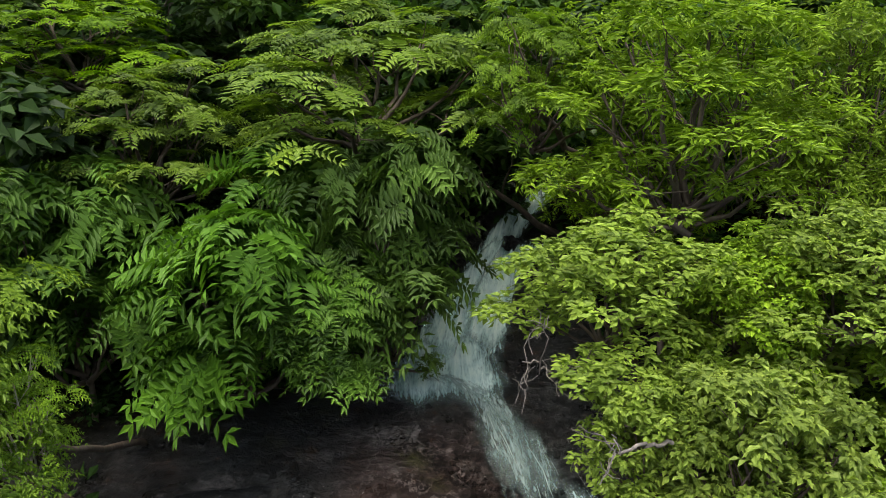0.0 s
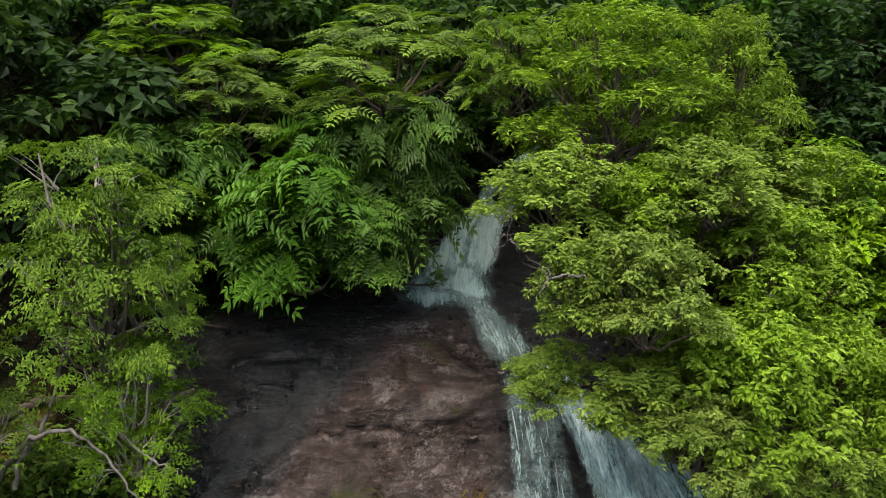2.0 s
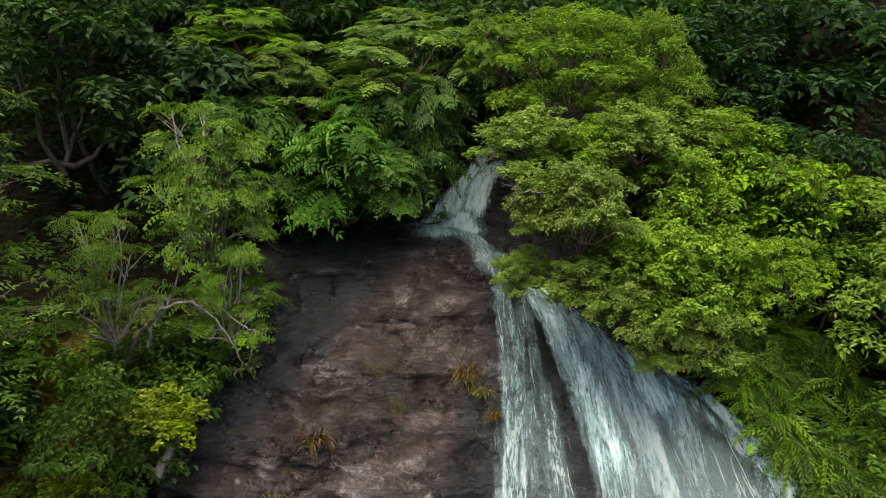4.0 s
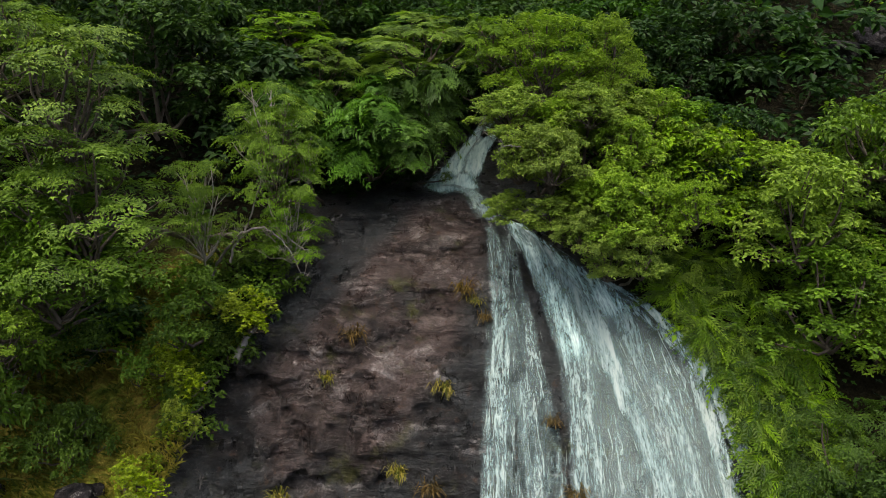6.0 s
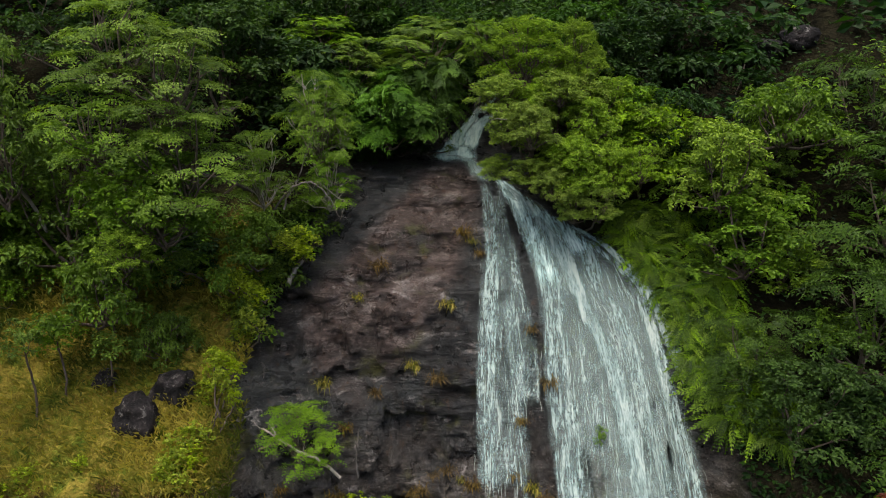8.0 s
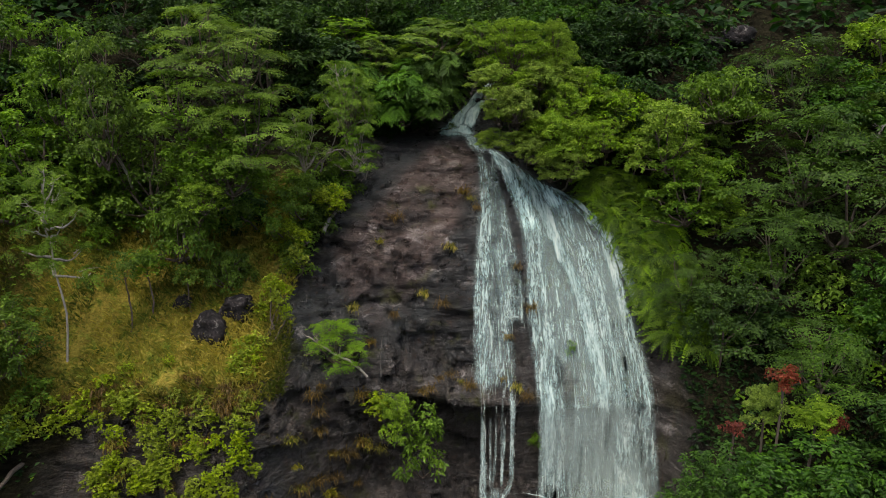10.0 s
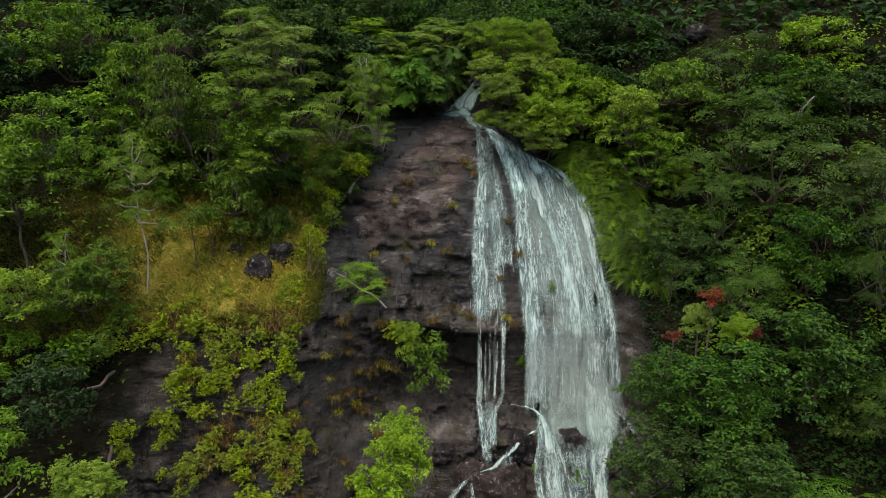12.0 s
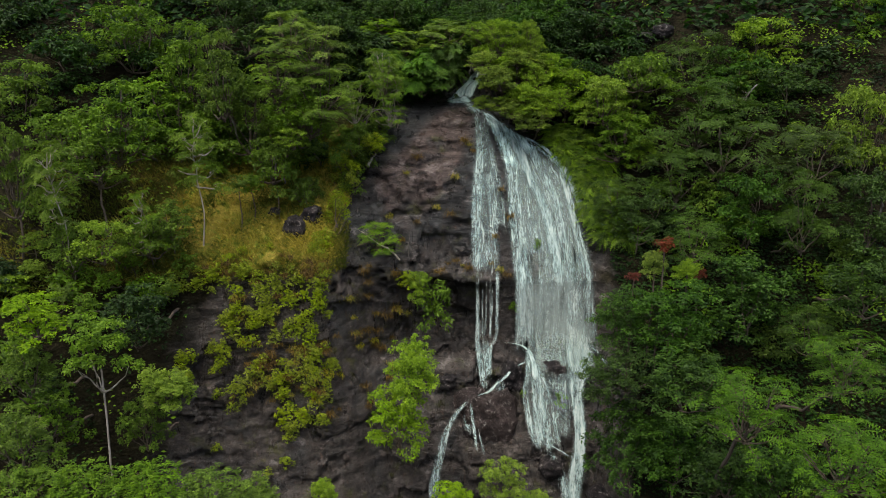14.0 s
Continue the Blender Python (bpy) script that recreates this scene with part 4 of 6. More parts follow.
for seed in (1, 2, 3):
    crown("bright", seed + 30, 15, 24, 21, "whorl", 0.125, "bright", width=3.0, tall=2.3, flat=0.75, twigs=4, thick=0.035)
    crown("feather", seed + 50, 16, 9, 7, "feather", 0.38, "feather", tall=3.6, flat=0.24, twigs=3, hollow=0.2)
    crown("pale_feather", seed + 53, 16, 11, 7, "feather", 0.37, "feather", tall=3.6, flat=0.22, bark=PALE_BARK, twigs=4, hollow=0.2)
    crown("olive", seed + 56, 16, 9, 6, "feather", 0.4, "olive", tall=3.2, flat=0.32, twigs=2, hollow=0.2)
    crown("layer", seed + 60, 19, 12, 19, "simple", 0.155, "mid", tall=3.4, flat=0.4, twigs=3)
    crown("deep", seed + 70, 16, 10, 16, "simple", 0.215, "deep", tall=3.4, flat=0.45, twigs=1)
    crown("bank", seed + 85, 19, 13, 20, "simple", 0.155, "bank", tall=3.4, flat=0.42, twigs=2)
    crown("dim_feather", seed + 88, 16, 9, 6, "feather", 0.4, "dim", tall=3.2, flat=0.3, twigs=3, hollow=0.2)
    crown("lime", seed + 80, 17, 13, 19, "whorl", 0.165, "narrow", tall=3.2, flat=0.45, twigs=3)
for seed in (1, 2):
    crown("sparse", seed + 90, 15, 9, 7, "feather", 0.4, "yellow_pinnate", tall=4.2, flat=0.22, bark=PALE_BARK, twigs=3, hollow=0.1, mast=True)
    crown("umbrella", seed + 100, 13, 13, 19, "simple", 0.19, "mid", tall=1.6, flat=0.26, twigs=3, spread=0.75)
for seed in (1, 2, 3):
    crown("shrub", seed + 110, 8, 6, 16, "simple", 0.165, "mid", width=2.0, tall=1.5, flat=0.6, twigs=1, thick=0.025)
    crown("dark_shrub", seed + 120, 8, 6, 16, "simple", 0.19, "deep", width=2.0, tall=1.5, flat=0.6, twigs=1, thick=0.025)
    crown("round", seed + 130, 14, 4, 8, "rosette", 0.14, "round", width=1.6, tall=1.3, flat=0.8, twigs=2, thick=0.02, hollow=0.1)
crown("forked", 160, 11, 15, 20, "simple", 0.18, "lime_mid", width=4.0, tall=3.6, flat=0.4, bark=PALE_BARK, twigs=1, spread=0.7, low=0.35)
crown("red", 150, 5, 7, 15, "simple", 0.17, "red", width=1.6, tall=0.9, flat=0.5, twigs=3, thick=0.02)


def frond_mesh(seed):
    """One arching fern frond that grows along +y from the origin."""
    rng = np.random.default_rng(seed)
    leaves, tones = [], []
    shade = (0.15, 0.35, 0.5, 0.7, 0.95)[seed % 5]
    last = np.zeros(3)
    for s in np.linspace(0.1, 1, 11):
        p = np.array([0.03 * np.sin(5 * s + seed), s * 0.92, 0.55 * s - 0.95 * s * s])
        l = 0.17 * np.sin(np.pi * (0.14 + 0.84 * s)) + 0.02
        side = np.array([0.009, 0, 0])
        leaves.append(np.array([[last - side, last + side, p + side, p - side]]))
        tones.append(shade)
        last = p
        for sign in (-1, 1):
            d = unit(np.array([sign * 0.65, 0.75, -0.3]))
            leaves.append(kites(p[None], d[None], np.array([[0, 0, 1.0]]), [l], [0.062]))
            tones.append(np.clip(shade + rng.normal(0, 0.1), 0, 1))
    return quads("frond", np.concatenate(leaves), [LEAF["fern"]], tone=tones)


def tuft_mesh(seed, leaf, blades=70, long=0.55, wide=0.022, hang=0.9):
    rng = np.random.default_rng(seed)
    leaves, tones = [], []
    for i in range(blades):
        a = rng.uniform(0, 6.28)
        root = np.array([rng.normal(0, 0.09), rng.normal(0, 0.05), 0])
        way = unit(np.array([np.cos(a) * 0.7, np.sin(a) * 0.5 - 0.35, rng.uniform(0.4, 1.3)]))
        l = long * rng.uniform(0.5, 1.2)
        mid = root + way * l * 0.5
        end = root + way * l * 0.8 - np.array([0, 0, hang * l * rng.uniform(0.2, 0.8)])
        side = unit(np.cross(way, (0, 0.3, 1.0))) * wide
        leaves += [root - side / 2, root + side / 2, mid + side / 2, mid - side / 2, mid - side / 2, mid + side / 2, end + side * 0.1, end - side * 0.1]
        t = rng.uniform(0, 1)
        tones += [t, t]
    return quads("tuft", leaves, [LEAF[leaf]], tone=tones)


def boulder(x, z, size, seed, label, stand=0.25, mat=None):
    """A weathered boulder half sunk in the ground."""
    bm = bmesh.new()
    bmesh.ops.create_icosphere(bm, subdivisions=4, radius=1.0)
    for v in bm.verts:
        d = v.co.normalized()
        n = noise.fractal(d * 1.1 + Vector((seed, 0, 0)), 0.8, 2.1, 5)
        cut = max(abs(d.x), abs(d.y), abs(d.z))
        v.co = d * (0.78 + 0.3 * n) / (0.55 + 0.45 * cut)
        v.co.x, v.co.y, v.co.z = v.co.x * size[0] / 2, v.co.y * size[1] / 2, v.co.z * size[2] / 2
    mesh = bpy.data.meshes.new("boulder")
    bm.to_mesh(mesh)
    bm.free()
    mesh.materials.append(mat or BOULDER)
    for p in mesh.polygons:
        p.use_smooth = True
    ob = new("boulder", mesh)
    ob.location = (x, float(cliff_y(x, z)) - stand * size[1], z)
    return tagged(ob, label, "boulder")


# round the head of the falls
tree("tulip", -2.3, 8.2, 27.2, 2.8, 2.8, "deep green tree with drooping feather-shaped leaves over the stream", trunk=2.5)
tree("tulip", -0.7, 8.6, 27.6, 2.3, 2.9, "deep green tree with large feather-shaped leaves beside the cascade", trunk=2.5)
tree("tulip", -4.4, 8.6, 27.3, 2.7, 3.0, "dark green tree with feather-shaped leaves above the rock", trunk=2.5)
tree("gold", -0.9, 9.6, 29.4, 4.4, 1.9, "yellow-green tree with small feather-shaped leaves above the stream", trunk=3.0)
tree("gold", 1.0, 8.4, 29.5, 2.0, 1.6, "yellow-green feather-leaved tree leaning over the cascade", trunk=3.0)
tree("gold", -3.7, 9.6, 28.7, 3.0, 1.8, "yellow-green feather-leaved tree on the slope", trunk=3.0)
tree("gold", -4.8, 10.5, 29.8, 3.1, 1.3, "yellow-green feather-leaved tree high on the slope", trunk=3.0)
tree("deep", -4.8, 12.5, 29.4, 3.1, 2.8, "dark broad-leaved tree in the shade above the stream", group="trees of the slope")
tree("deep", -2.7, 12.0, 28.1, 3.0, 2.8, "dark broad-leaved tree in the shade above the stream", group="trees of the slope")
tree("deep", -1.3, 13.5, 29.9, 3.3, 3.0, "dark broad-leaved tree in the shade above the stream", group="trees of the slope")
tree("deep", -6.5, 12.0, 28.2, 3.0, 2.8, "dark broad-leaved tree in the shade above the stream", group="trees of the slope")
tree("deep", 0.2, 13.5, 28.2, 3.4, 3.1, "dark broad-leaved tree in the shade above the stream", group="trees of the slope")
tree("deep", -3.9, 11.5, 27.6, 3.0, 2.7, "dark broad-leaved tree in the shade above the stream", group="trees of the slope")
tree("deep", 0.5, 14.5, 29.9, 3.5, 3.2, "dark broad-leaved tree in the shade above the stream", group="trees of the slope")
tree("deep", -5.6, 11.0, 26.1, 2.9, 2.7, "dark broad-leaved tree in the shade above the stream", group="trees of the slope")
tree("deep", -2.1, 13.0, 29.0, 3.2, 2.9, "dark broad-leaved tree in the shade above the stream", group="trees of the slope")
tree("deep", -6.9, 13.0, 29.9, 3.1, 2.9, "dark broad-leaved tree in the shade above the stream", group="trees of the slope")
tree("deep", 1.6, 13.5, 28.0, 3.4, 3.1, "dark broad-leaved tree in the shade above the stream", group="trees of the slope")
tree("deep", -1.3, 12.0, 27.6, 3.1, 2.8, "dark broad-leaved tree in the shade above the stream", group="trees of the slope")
tree("narrow", 2.4, 7.4, 29.3, 3.3, 2.4, "dense light green tree with narrow leaves beside the falls", trunk=3.0)
tree("narrow", 4.1, 8.0, 29.0, 2.5, 2.6, "dense light green tree with narrow leaves on the bank", trunk=3.0)
tree("narrow", 2.1, 8.2, 28.3, 2.0, 1.7, "light green narrow-leaved tree over the cascade", trunk=3.0)
tree("bright", 1.4, 5.9, 28.0, 2.1, 1.2, "bright yellow-green broad-leaved tree hanging over the head of the falls", trunk=2.0)
tree("bright", 1.6, 5.0, 27.0, 1.5, 1.3, "bright yellow-green broad-leaved tree leaning over the water", trunk=2.0)
tree("bright", 2.3, 4.7, 27.1, 1.8, 1.5, "bright yellow-green broad-leaved tree with a rounded crown over the brink", trunk=2.0)
tree("bright", 3.3, 5.7, 28.1, 2.0, 1.1, "bright yellow-green broad-leaved tree above the falls", trunk=2.0)
tree("bright", 2.6, 6.0, 27.8, 1.7, 1.2, "bright yellow-green broad-leaved tree above the falls", trunk=2.0)
tree("bright", 4.3, 5.8, 27.1, 2.1, 1.6, "bright yellow-green broad-leaved tree on the bank above the falls", trunk=2.0)
tree("bright", 1.3, 5.4, 25.7, 1.3, 0.8, "bright yellow-green broad-leaved tree drooping over the falling water", trunk=2.0)
tree("bright", 2.5, 5.0, 25.6, 2.1, 1.0, "bright yellow-green broad-leaved tree draped over the falling water", trunk=2.0)
tree("bright", 3.7, 4.8, 26.1, 2.1, 1.6, "bright yellow-green broad-leaved tree on the brink beside the falls", trunk=2.0)
tree("bright", 4.9, 5.2, 25.7, 2.0, 1.8, "yellow-green broad-leaved tree with bare grey twigs", trunk=2.0)
tree("lime", 6.5, 6.6, 26.8, 1.9, 2.0, "yellow-green tree with bare grey twigs on the bank", trunk=2.0)
tree("lime", 5.2, 7.0, 27.8, 1.9, 1.5, "yellow-green tree on the bank above the falls", trunk=2.0)
tree("bright", 3.6, 5.0, 25.1, 1.1, 0.8, "yellow-green bush on the brink of the falls", trunk=1.5)
tree("deep", 6.1, 10.0, 29.2, 3.7, 2.8, "dark broad-leaved tree against the upper cliff")
tree("deep", 7.1, 7.5, 26.8, 3.4, 3.7, "dark green tree on the bank")
tree("lime", 5.7, 4.5, 26.0, 1.6, 1.3, "yellow-green leafy tree on the bank")

tree("bright", 3.0, 4.5, 25.35, 1.6, 1.1, "bright yellow-green bush drooping over the falling water", trunk=1.5)
tree("bright", 3.7, 4.3, 24.7, 1.5, 1.1, "yellow-green bush drooping over the falling water", trunk=1.5)
tree("lime", 4.5, 4.4, 24.8, 1.7, 1.3, "yellow-green leafy bush on the brink of the falls", trunk=1.5)

# left of the falls
tree("tulip", -1.4, 8.0, 26.9, 1.9, 1.6, "deep green tree with drooping feather-shaped leaves over the rock", trunk=2.0)
tree("pale_feather", -3.6, 5.8, 26.9, 1.2, 1.4, "pale feathery tree at the edge of the wet rock", trunk=2.0)
tree("dark_shrub", -4.3, 9.0, 25.4, 1.3, 0.9, "dark green shrub overhanging the wet rock", "shrub", group="shrubs of the slope", trunk=1.0, name="shrub")
tree("dark_shrub", -3.3, 9.0, 25.5, 1.2, 0.9, "dark green shrub overhanging the wet rock", "shrub", group="shrubs of the slope", trunk=1.0, name="shrub")
tree("dark_shrub", -2.6, 9.0, 25.7, 1.2, 0.9, "dark green shrub overhanging the wet rock", "shrub", group="shrubs of the slope", trunk=1.0, name="shrub")
tree("dark_shrub", -1.9, 9.0, 25.9, 1.2, 0.9, "dark green shrub overhanging the wet rock", "shrub", group="shrubs of the slope", trunk=1.0, name="shrub")
tree("dark_shrub", -1.3, 9.0, 26.0, 1.2, 0.9, "dark green shrub overhanging the wet rock", "shrub", group="shrubs of the slope", trunk=1.0, name="shrub")
tree("dark_shrub", -5.0, 9.0, 26.0, 1.2, 0.9, "dark green shrub overhanging the wet rock", "shrub", group="shrubs of the slope", trunk=1.0, name="shrub")
tree("pale_feather", -4.4, 5.6, 27.6, 2.8, 2.9, "pale feathery tree with crooked white branches at the rock's edge", trunk=2.5)
tree("pale_feather", -4.0, 5.2, 25.4, 2.2, 2.1, "feathery green tree with a pale crooked bough over the rock", trunk=2.5)
tree("pale_feather", -6.0, 4.8, 25.9, 2.3, 2.8, "feathery green tree with pale branches", trunk=2.5)
tree("feather", -7.6, 2.2, 28.9, 4.3, 3.2, "tall feathery light green tree with open layered crown", trunk=5.0, lean=-1.2)
tree("feather", -7.3, 1.8, 26.8, 4.3, 3.2, "feathery light green tree with layered crown", trunk=4.0, lean=1.6)
tree("feather", -9.1, 2.4, 29.7, 4.0, 2.9, "tall feathery light green tree with open layered crown", trunk=5.0, lean=-1.0)
tree("feather", -9.6, 1.8, 27.6, 3.6, 2.8, "feathery light green tree with layered crown", trunk=4.0, lean=-0.8)
tree("feather", -4.3, 5.4, 27.1, 2.5, 3.0, "small feathery tree beside the cliff top", trunk=2.5)
tree("layer", -8.0, 1.6, 25.5, 3.7, 2.8, "layered green tree above the grassy ledge", trunk=4.0, lean=-2.2)
tree("lime", -8.8, 0.8, 24.3, 1.8, 1.3, "layered green tree above the grassy ledge", trunk=3.0)
tree("shrub", -6.7, 2.0, 23.0, 1.0, 0.9, "green leafy shrub above the grassy ledge", "shrub", group="shrubs of the slope", trunk=1.0, name="shrub")
tree("shrub", -6.0, 2.6, 23.7, 1.5, 1.2, "green leafy shrub above the grassy ledge", "shrub", group="shrubs of the slope", trunk=1.0, name="shrub")
tree("shrub", -5.6, 3.2, 24.3, 1.2, 1.0, "green leafy shrub above the grassy ledge", "shrub", group="shrubs of the slope", trunk=1.0, name="shrub")
tree("shrub", -8.0, 2.4, 23.4, 1.2, 1.0, "green leafy shrub above the grassy ledge", "shrub", group="shrubs of the slope", trunk=1.0, name="shrub")
tree("layer", -8.6, 2.2, 25.8, 4.6, 3.4, "layered green tree above the ledge", trunk=4.0)
tree("layer", -12.9, 2.7, 27.5, 3.6, 5.0, "slender green tree with a pale bare trunk", trunk=5.0)
tree("layer", -15.5, 5.0, 28.0, 4.1, 4.9, "green tree on the upper slope")
tree("layer", -11.9, 4.0, 25.2, 4.8, 4.9, "dark green tree on the slope")
tree("layer", -17.2, -1.0, 25.4, 4.8, 4.4, "broad dark green tree with a layered crown", trunk=4.0)
tree("layer", -18.2, -1.5, 23.6, 4.8, 3.2, "broad green tree with a layered crown", trunk=3.0)
tree("sparse", -13.4, -1.0, 23.8, 3.1, 4.4, "sparse pale-green tree with a straight light trunk", trunk=5.0)
tree("sparse", -18.8, -5.0, 23.1, 2.8, 4.5, "sparse pale-green tree with a slim trunk", trunk=6.0)
tree("layer", -21.2, -4.0, 23.7, 3.4, 5.2, "green tree on the slope", trunk=4.0)
tree("lime", -16.7, -5.3, 20.4, 2.9, 2.4, "small light green tree on the slope", trunk=4.0)
tree("layer", -18.7, -4.5, 19.7, 3.0, 3.3, "small green tree on the slope", trunk=4.0)
tree("umbrella", -8.6, 2.3, 21.2, 1.9, 1.5, "small broad-leaved sapling on the grassy ledge", trunk=2.0)
tree("umbrella", -10.3, 2.2, 22.7, 3.1, 2.2, "small tree with a flat crown", trunk=3.0)
tree("layer", -10.0, 3.6, 23.7, 3.8, 2.9, "dark green tree in the shade of the slope")
tree("umbrella", -15.5, -3.0, 19.9, 2.8, 2.0, "dark green tree with a flat crown", trunk=3.0)
tree("layer", -14.7, -2.0, 20.5, 3.1, 2.3, "green tree beside the ledge", trunk=3.0)
tree("sparse", -15.5, -3.5, 20.9, 2.2, 3.4, "slim sparse tree on the slope", trunk=4.0)
tree("forked", -13.9, -12.5, 17.9, 3.0, 3.3, "light green tree with a tall forked white trunk", trunk=8.0, upright=True)
tree("deep", -14.3, -8.0, 17.7, 3.5, 3.1, "dark green tree beside the cliff", trunk=4.0)
tree("lime", -17.4, -10.5, 18.6, 3.4, 2.3, "dense green tree on the lower slope", trunk=4.0)
tree("bright", -12.8, -9.5, 14.9, 2.7, 1.8, "bright green leafy tree beside the cliff", trunk=3.0)
tree("layer", -18.0, -10.5, 16.1, 3.5, 3.1, "dense green tree on the lower slope", trunk=4.0)
tree("layer", -17.6, -10.5, 13.9, 3.6, 3.2, "dark green tree on the lower slope", trunk=4.0)
tree("layer", -14.3, -8.5, 12.8, 2.5, 2.9, "dark green tree low beside the cliff", trunk=4.0)
tree("layer", -17.3, -13.0, 14.4, 3.3, 2.9, "green tree low on the slope", trunk=4.0)
tree("layer", -16.5, -14.5, 13.2, 3.2, 2.0, "small-leaved light green treetop below the cliff", group="trees of the slope", trunk=5.0)
tree("layer", -14.1, -14.5, 13.4, 3.2, 2.0, "small-leaved light green treetop below the cliff", group="trees of the slope", trunk=5.0)
tree("layer", -11.6, -14.5, 13.4, 3.2, 2.0, "small-leaved light green treetop below the cliff", group="trees of the slope", trunk=5.0)
tree("layer", -9.3, -14.5, 13.1, 3.2, 2.0, "small-leaved light green treetop below the cliff", group="trees of the slope", trunk=5.0)
tree("layer", -8.2, -13.0, 12.0, 2.7, 1.4, "small-leaved light green treetop below the cliff", group="trees of the slope", trunk=5.0)
tree("lime", -20.6, -4.0, 19.9, 1.6, 1.2, "light green leafy shrub on the open slope", "shrub", group="shrubs of the slope", trunk=2.0, name="shrub")
tree("lime", -20.8, -6.0, 18.5, 1.6, 1.1, "light green leafy shrub on the open slope", "shrub", group="shrubs of the slope", trunk=2.0, name="shrub")
tree("shrub", -18.2, -6.5, 18.2, 1.5, 1.1, "light green leafy shrub on the open slope", "shrub", group="shrubs of the slope", trunk=2.0, name="shrub")
tree("shrub", -16.8, -5.0, 18.2, 1.6, 1.2, "light green leafy shrub on the open slope", "shrub", group="shrubs of the slope", trunk=2.0, name="shrub")
tree("lime", -20.3, -5.0, 18.8, 1.6, 1.2, "light green leafy shrub on the open slope", "shrub", group="shrubs of the slope", trunk=2.0, name="shrub")
tree("shrub", -16.2, -3.6, 18.9, 1.7, 1.2, "light green leafy shrub on the open slope", "shrub", group="shrubs of the slope", trunk=2.0, name="shrub")
tree("shrub", -17.0, -7.0, 17.8, 1.5, 1.1, "light green leafy shrub on the open slope", "shrub", group="shrubs of the slope", trunk=2.0, name="shrub")
tree("shrub", -19.1, -9.0, 17.0, 1.5, 1.0, "light green leafy shrub on the open slope", "shrub", group="shrubs of the slope", trunk=2.0, name="shrub")
tree("shrub", -14.0, -2.2, 18.2, 1.7, 1.2, "light green leafy shrub on the open slope", "shrub", group="shrubs of the slope", trunk=2.0, name="shrub")
tree("shrub", -14.6, -3.8, 17.5, 1.7, 1.2, "light green leafy shrub on the open slope", "shrub", group="shrubs of the slope", trunk=2.0, name="shrub")
tree("round", -7.0, 1.6, 20.6, 0.7, 0.9, "yellow-green round-leaved shrub at the edge of the bare rock", "shrub", group="shrubs on the cliff", trunk=0.5, name="shrub", variant=388)
tree("round", -6.8, 1.6, 20.2, 0.7, 0.9, "yellow-green round-leaved shrub at the edge of the bare rock", "shrub", group="shrubs on the cliff", trunk=0.5, name="shrub", variant=389)
tree("round", -6.7, 1.6, 19.8, 0.7, 0.9, "yellow-green round-leaved shrub at the edge of the bare rock", "shrub", group="shrubs on the cliff", trunk=0.5, name="shrub", variant=390)
tree("round", -7.4, 0.2, 19.0, 0.9, 0.9, "yellow-green round-leaved shrub at the edge of the bare rock", "shrub", group="shrubs on the cliff", trunk=0.5, name="shrub", variant=350)
tree("round", -7.2, 0.2, 18.6, 0.9, 0.9, "yellow-green round-leaved shrub at the edge of the bare rock", "shrub", group="shrubs on the cliff", trunk=0.5, name="shrub", variant=351)
tree("round", -6.9, 0.2, 18.2, 1.0, 0.9, "yellow-green round-leaved shrub at the edge of the bare rock", "shrub", group="shrubs on the cliff", trunk=0.5, name="shrub", variant=352)
tree("round", -11.4, -1.0, 18.6, 0.9, 0.5, "yellow-green round-leaved shrub at the edge of the bare rock", "shrub", group="shrubs on the cliff", trunk=0.5, name="shrub", variant=60)
tree("round", -11.2, -1.0, 18.4, 0.9, 0.5, "yellow-green round-leaved shrub at the edge of the bare rock", "shrub", group="shrubs on the cliff", trunk=0.5, name="shrub", variant=61)
tree("round", -10.9, -1.0, 18.2, 0.9, 0.5, "yellow-green round-leaved shrub at the edge of the bare rock", "shrub", group="shrubs on the cliff", trunk=0.5, name="shrub", variant=62)
tree("round", -6.9, -0.6, 18.0, 0.7, 0.5, "yellow-green round-leaved shrub at the edge of the bare rock", "shrub", group="shrubs on the cliff", trunk=0.5, name="shrub", variant=370)
tree("round", -6.7, -0.6, 17.8, 0.7, 0.5, "yellow-green round-leaved shrub at the edge of the bare rock", "shrub", group="shrubs on the cliff", trunk=0.5, name="shrub", variant=371)
tree("round", -6.5, -0.6, 17.6, 0.7, 0.5, "yellow-green round-leaved shrub at the edge of the bare rock", "shrub", group="shrubs on the cliff", trunk=0.5, name="shrub", variant=372)
tree("round", -10.0, -0.8, 18.8, 0.6, 0.4, "yellow-green round-leaved shrub at the edge of the bare rock", "shrub", group="shrubs on the cliff", trunk=0.5, name="shrub", variant=150)
tree("round", -9.9, -0.8, 18.7, 0.6, 0.4, "yellow-green round-leaved shrub at the edge of the bare rock", "shrub", group="shrubs on the cliff", trunk=0.5, name="shrub", variant=151)
tree("round", -9.7, -0.8, 18.5, 0.6, 0.4, "yellow-green round-leaved shrub at the edge of the bare rock", "shrub", group="shrubs on the cliff", trunk=0.5, name="shrub", variant=152)
tree("round", -6.7, 3.6, 22.6, 0.9, 0.5, "yellow-green round-leaved shrub at the edge of the bare rock", "shrub", group="shrubs on the cliff", trunk=0.5, name="shrub", variant=435)
tree("round", -6.4, 3.6, 22.4, 0.9, 0.5, "yellow-green round-leaved shrub at the edge of the bare rock", "shrub", group="shrubs on the cliff", trunk=0.5, name="shrub", variant=436)
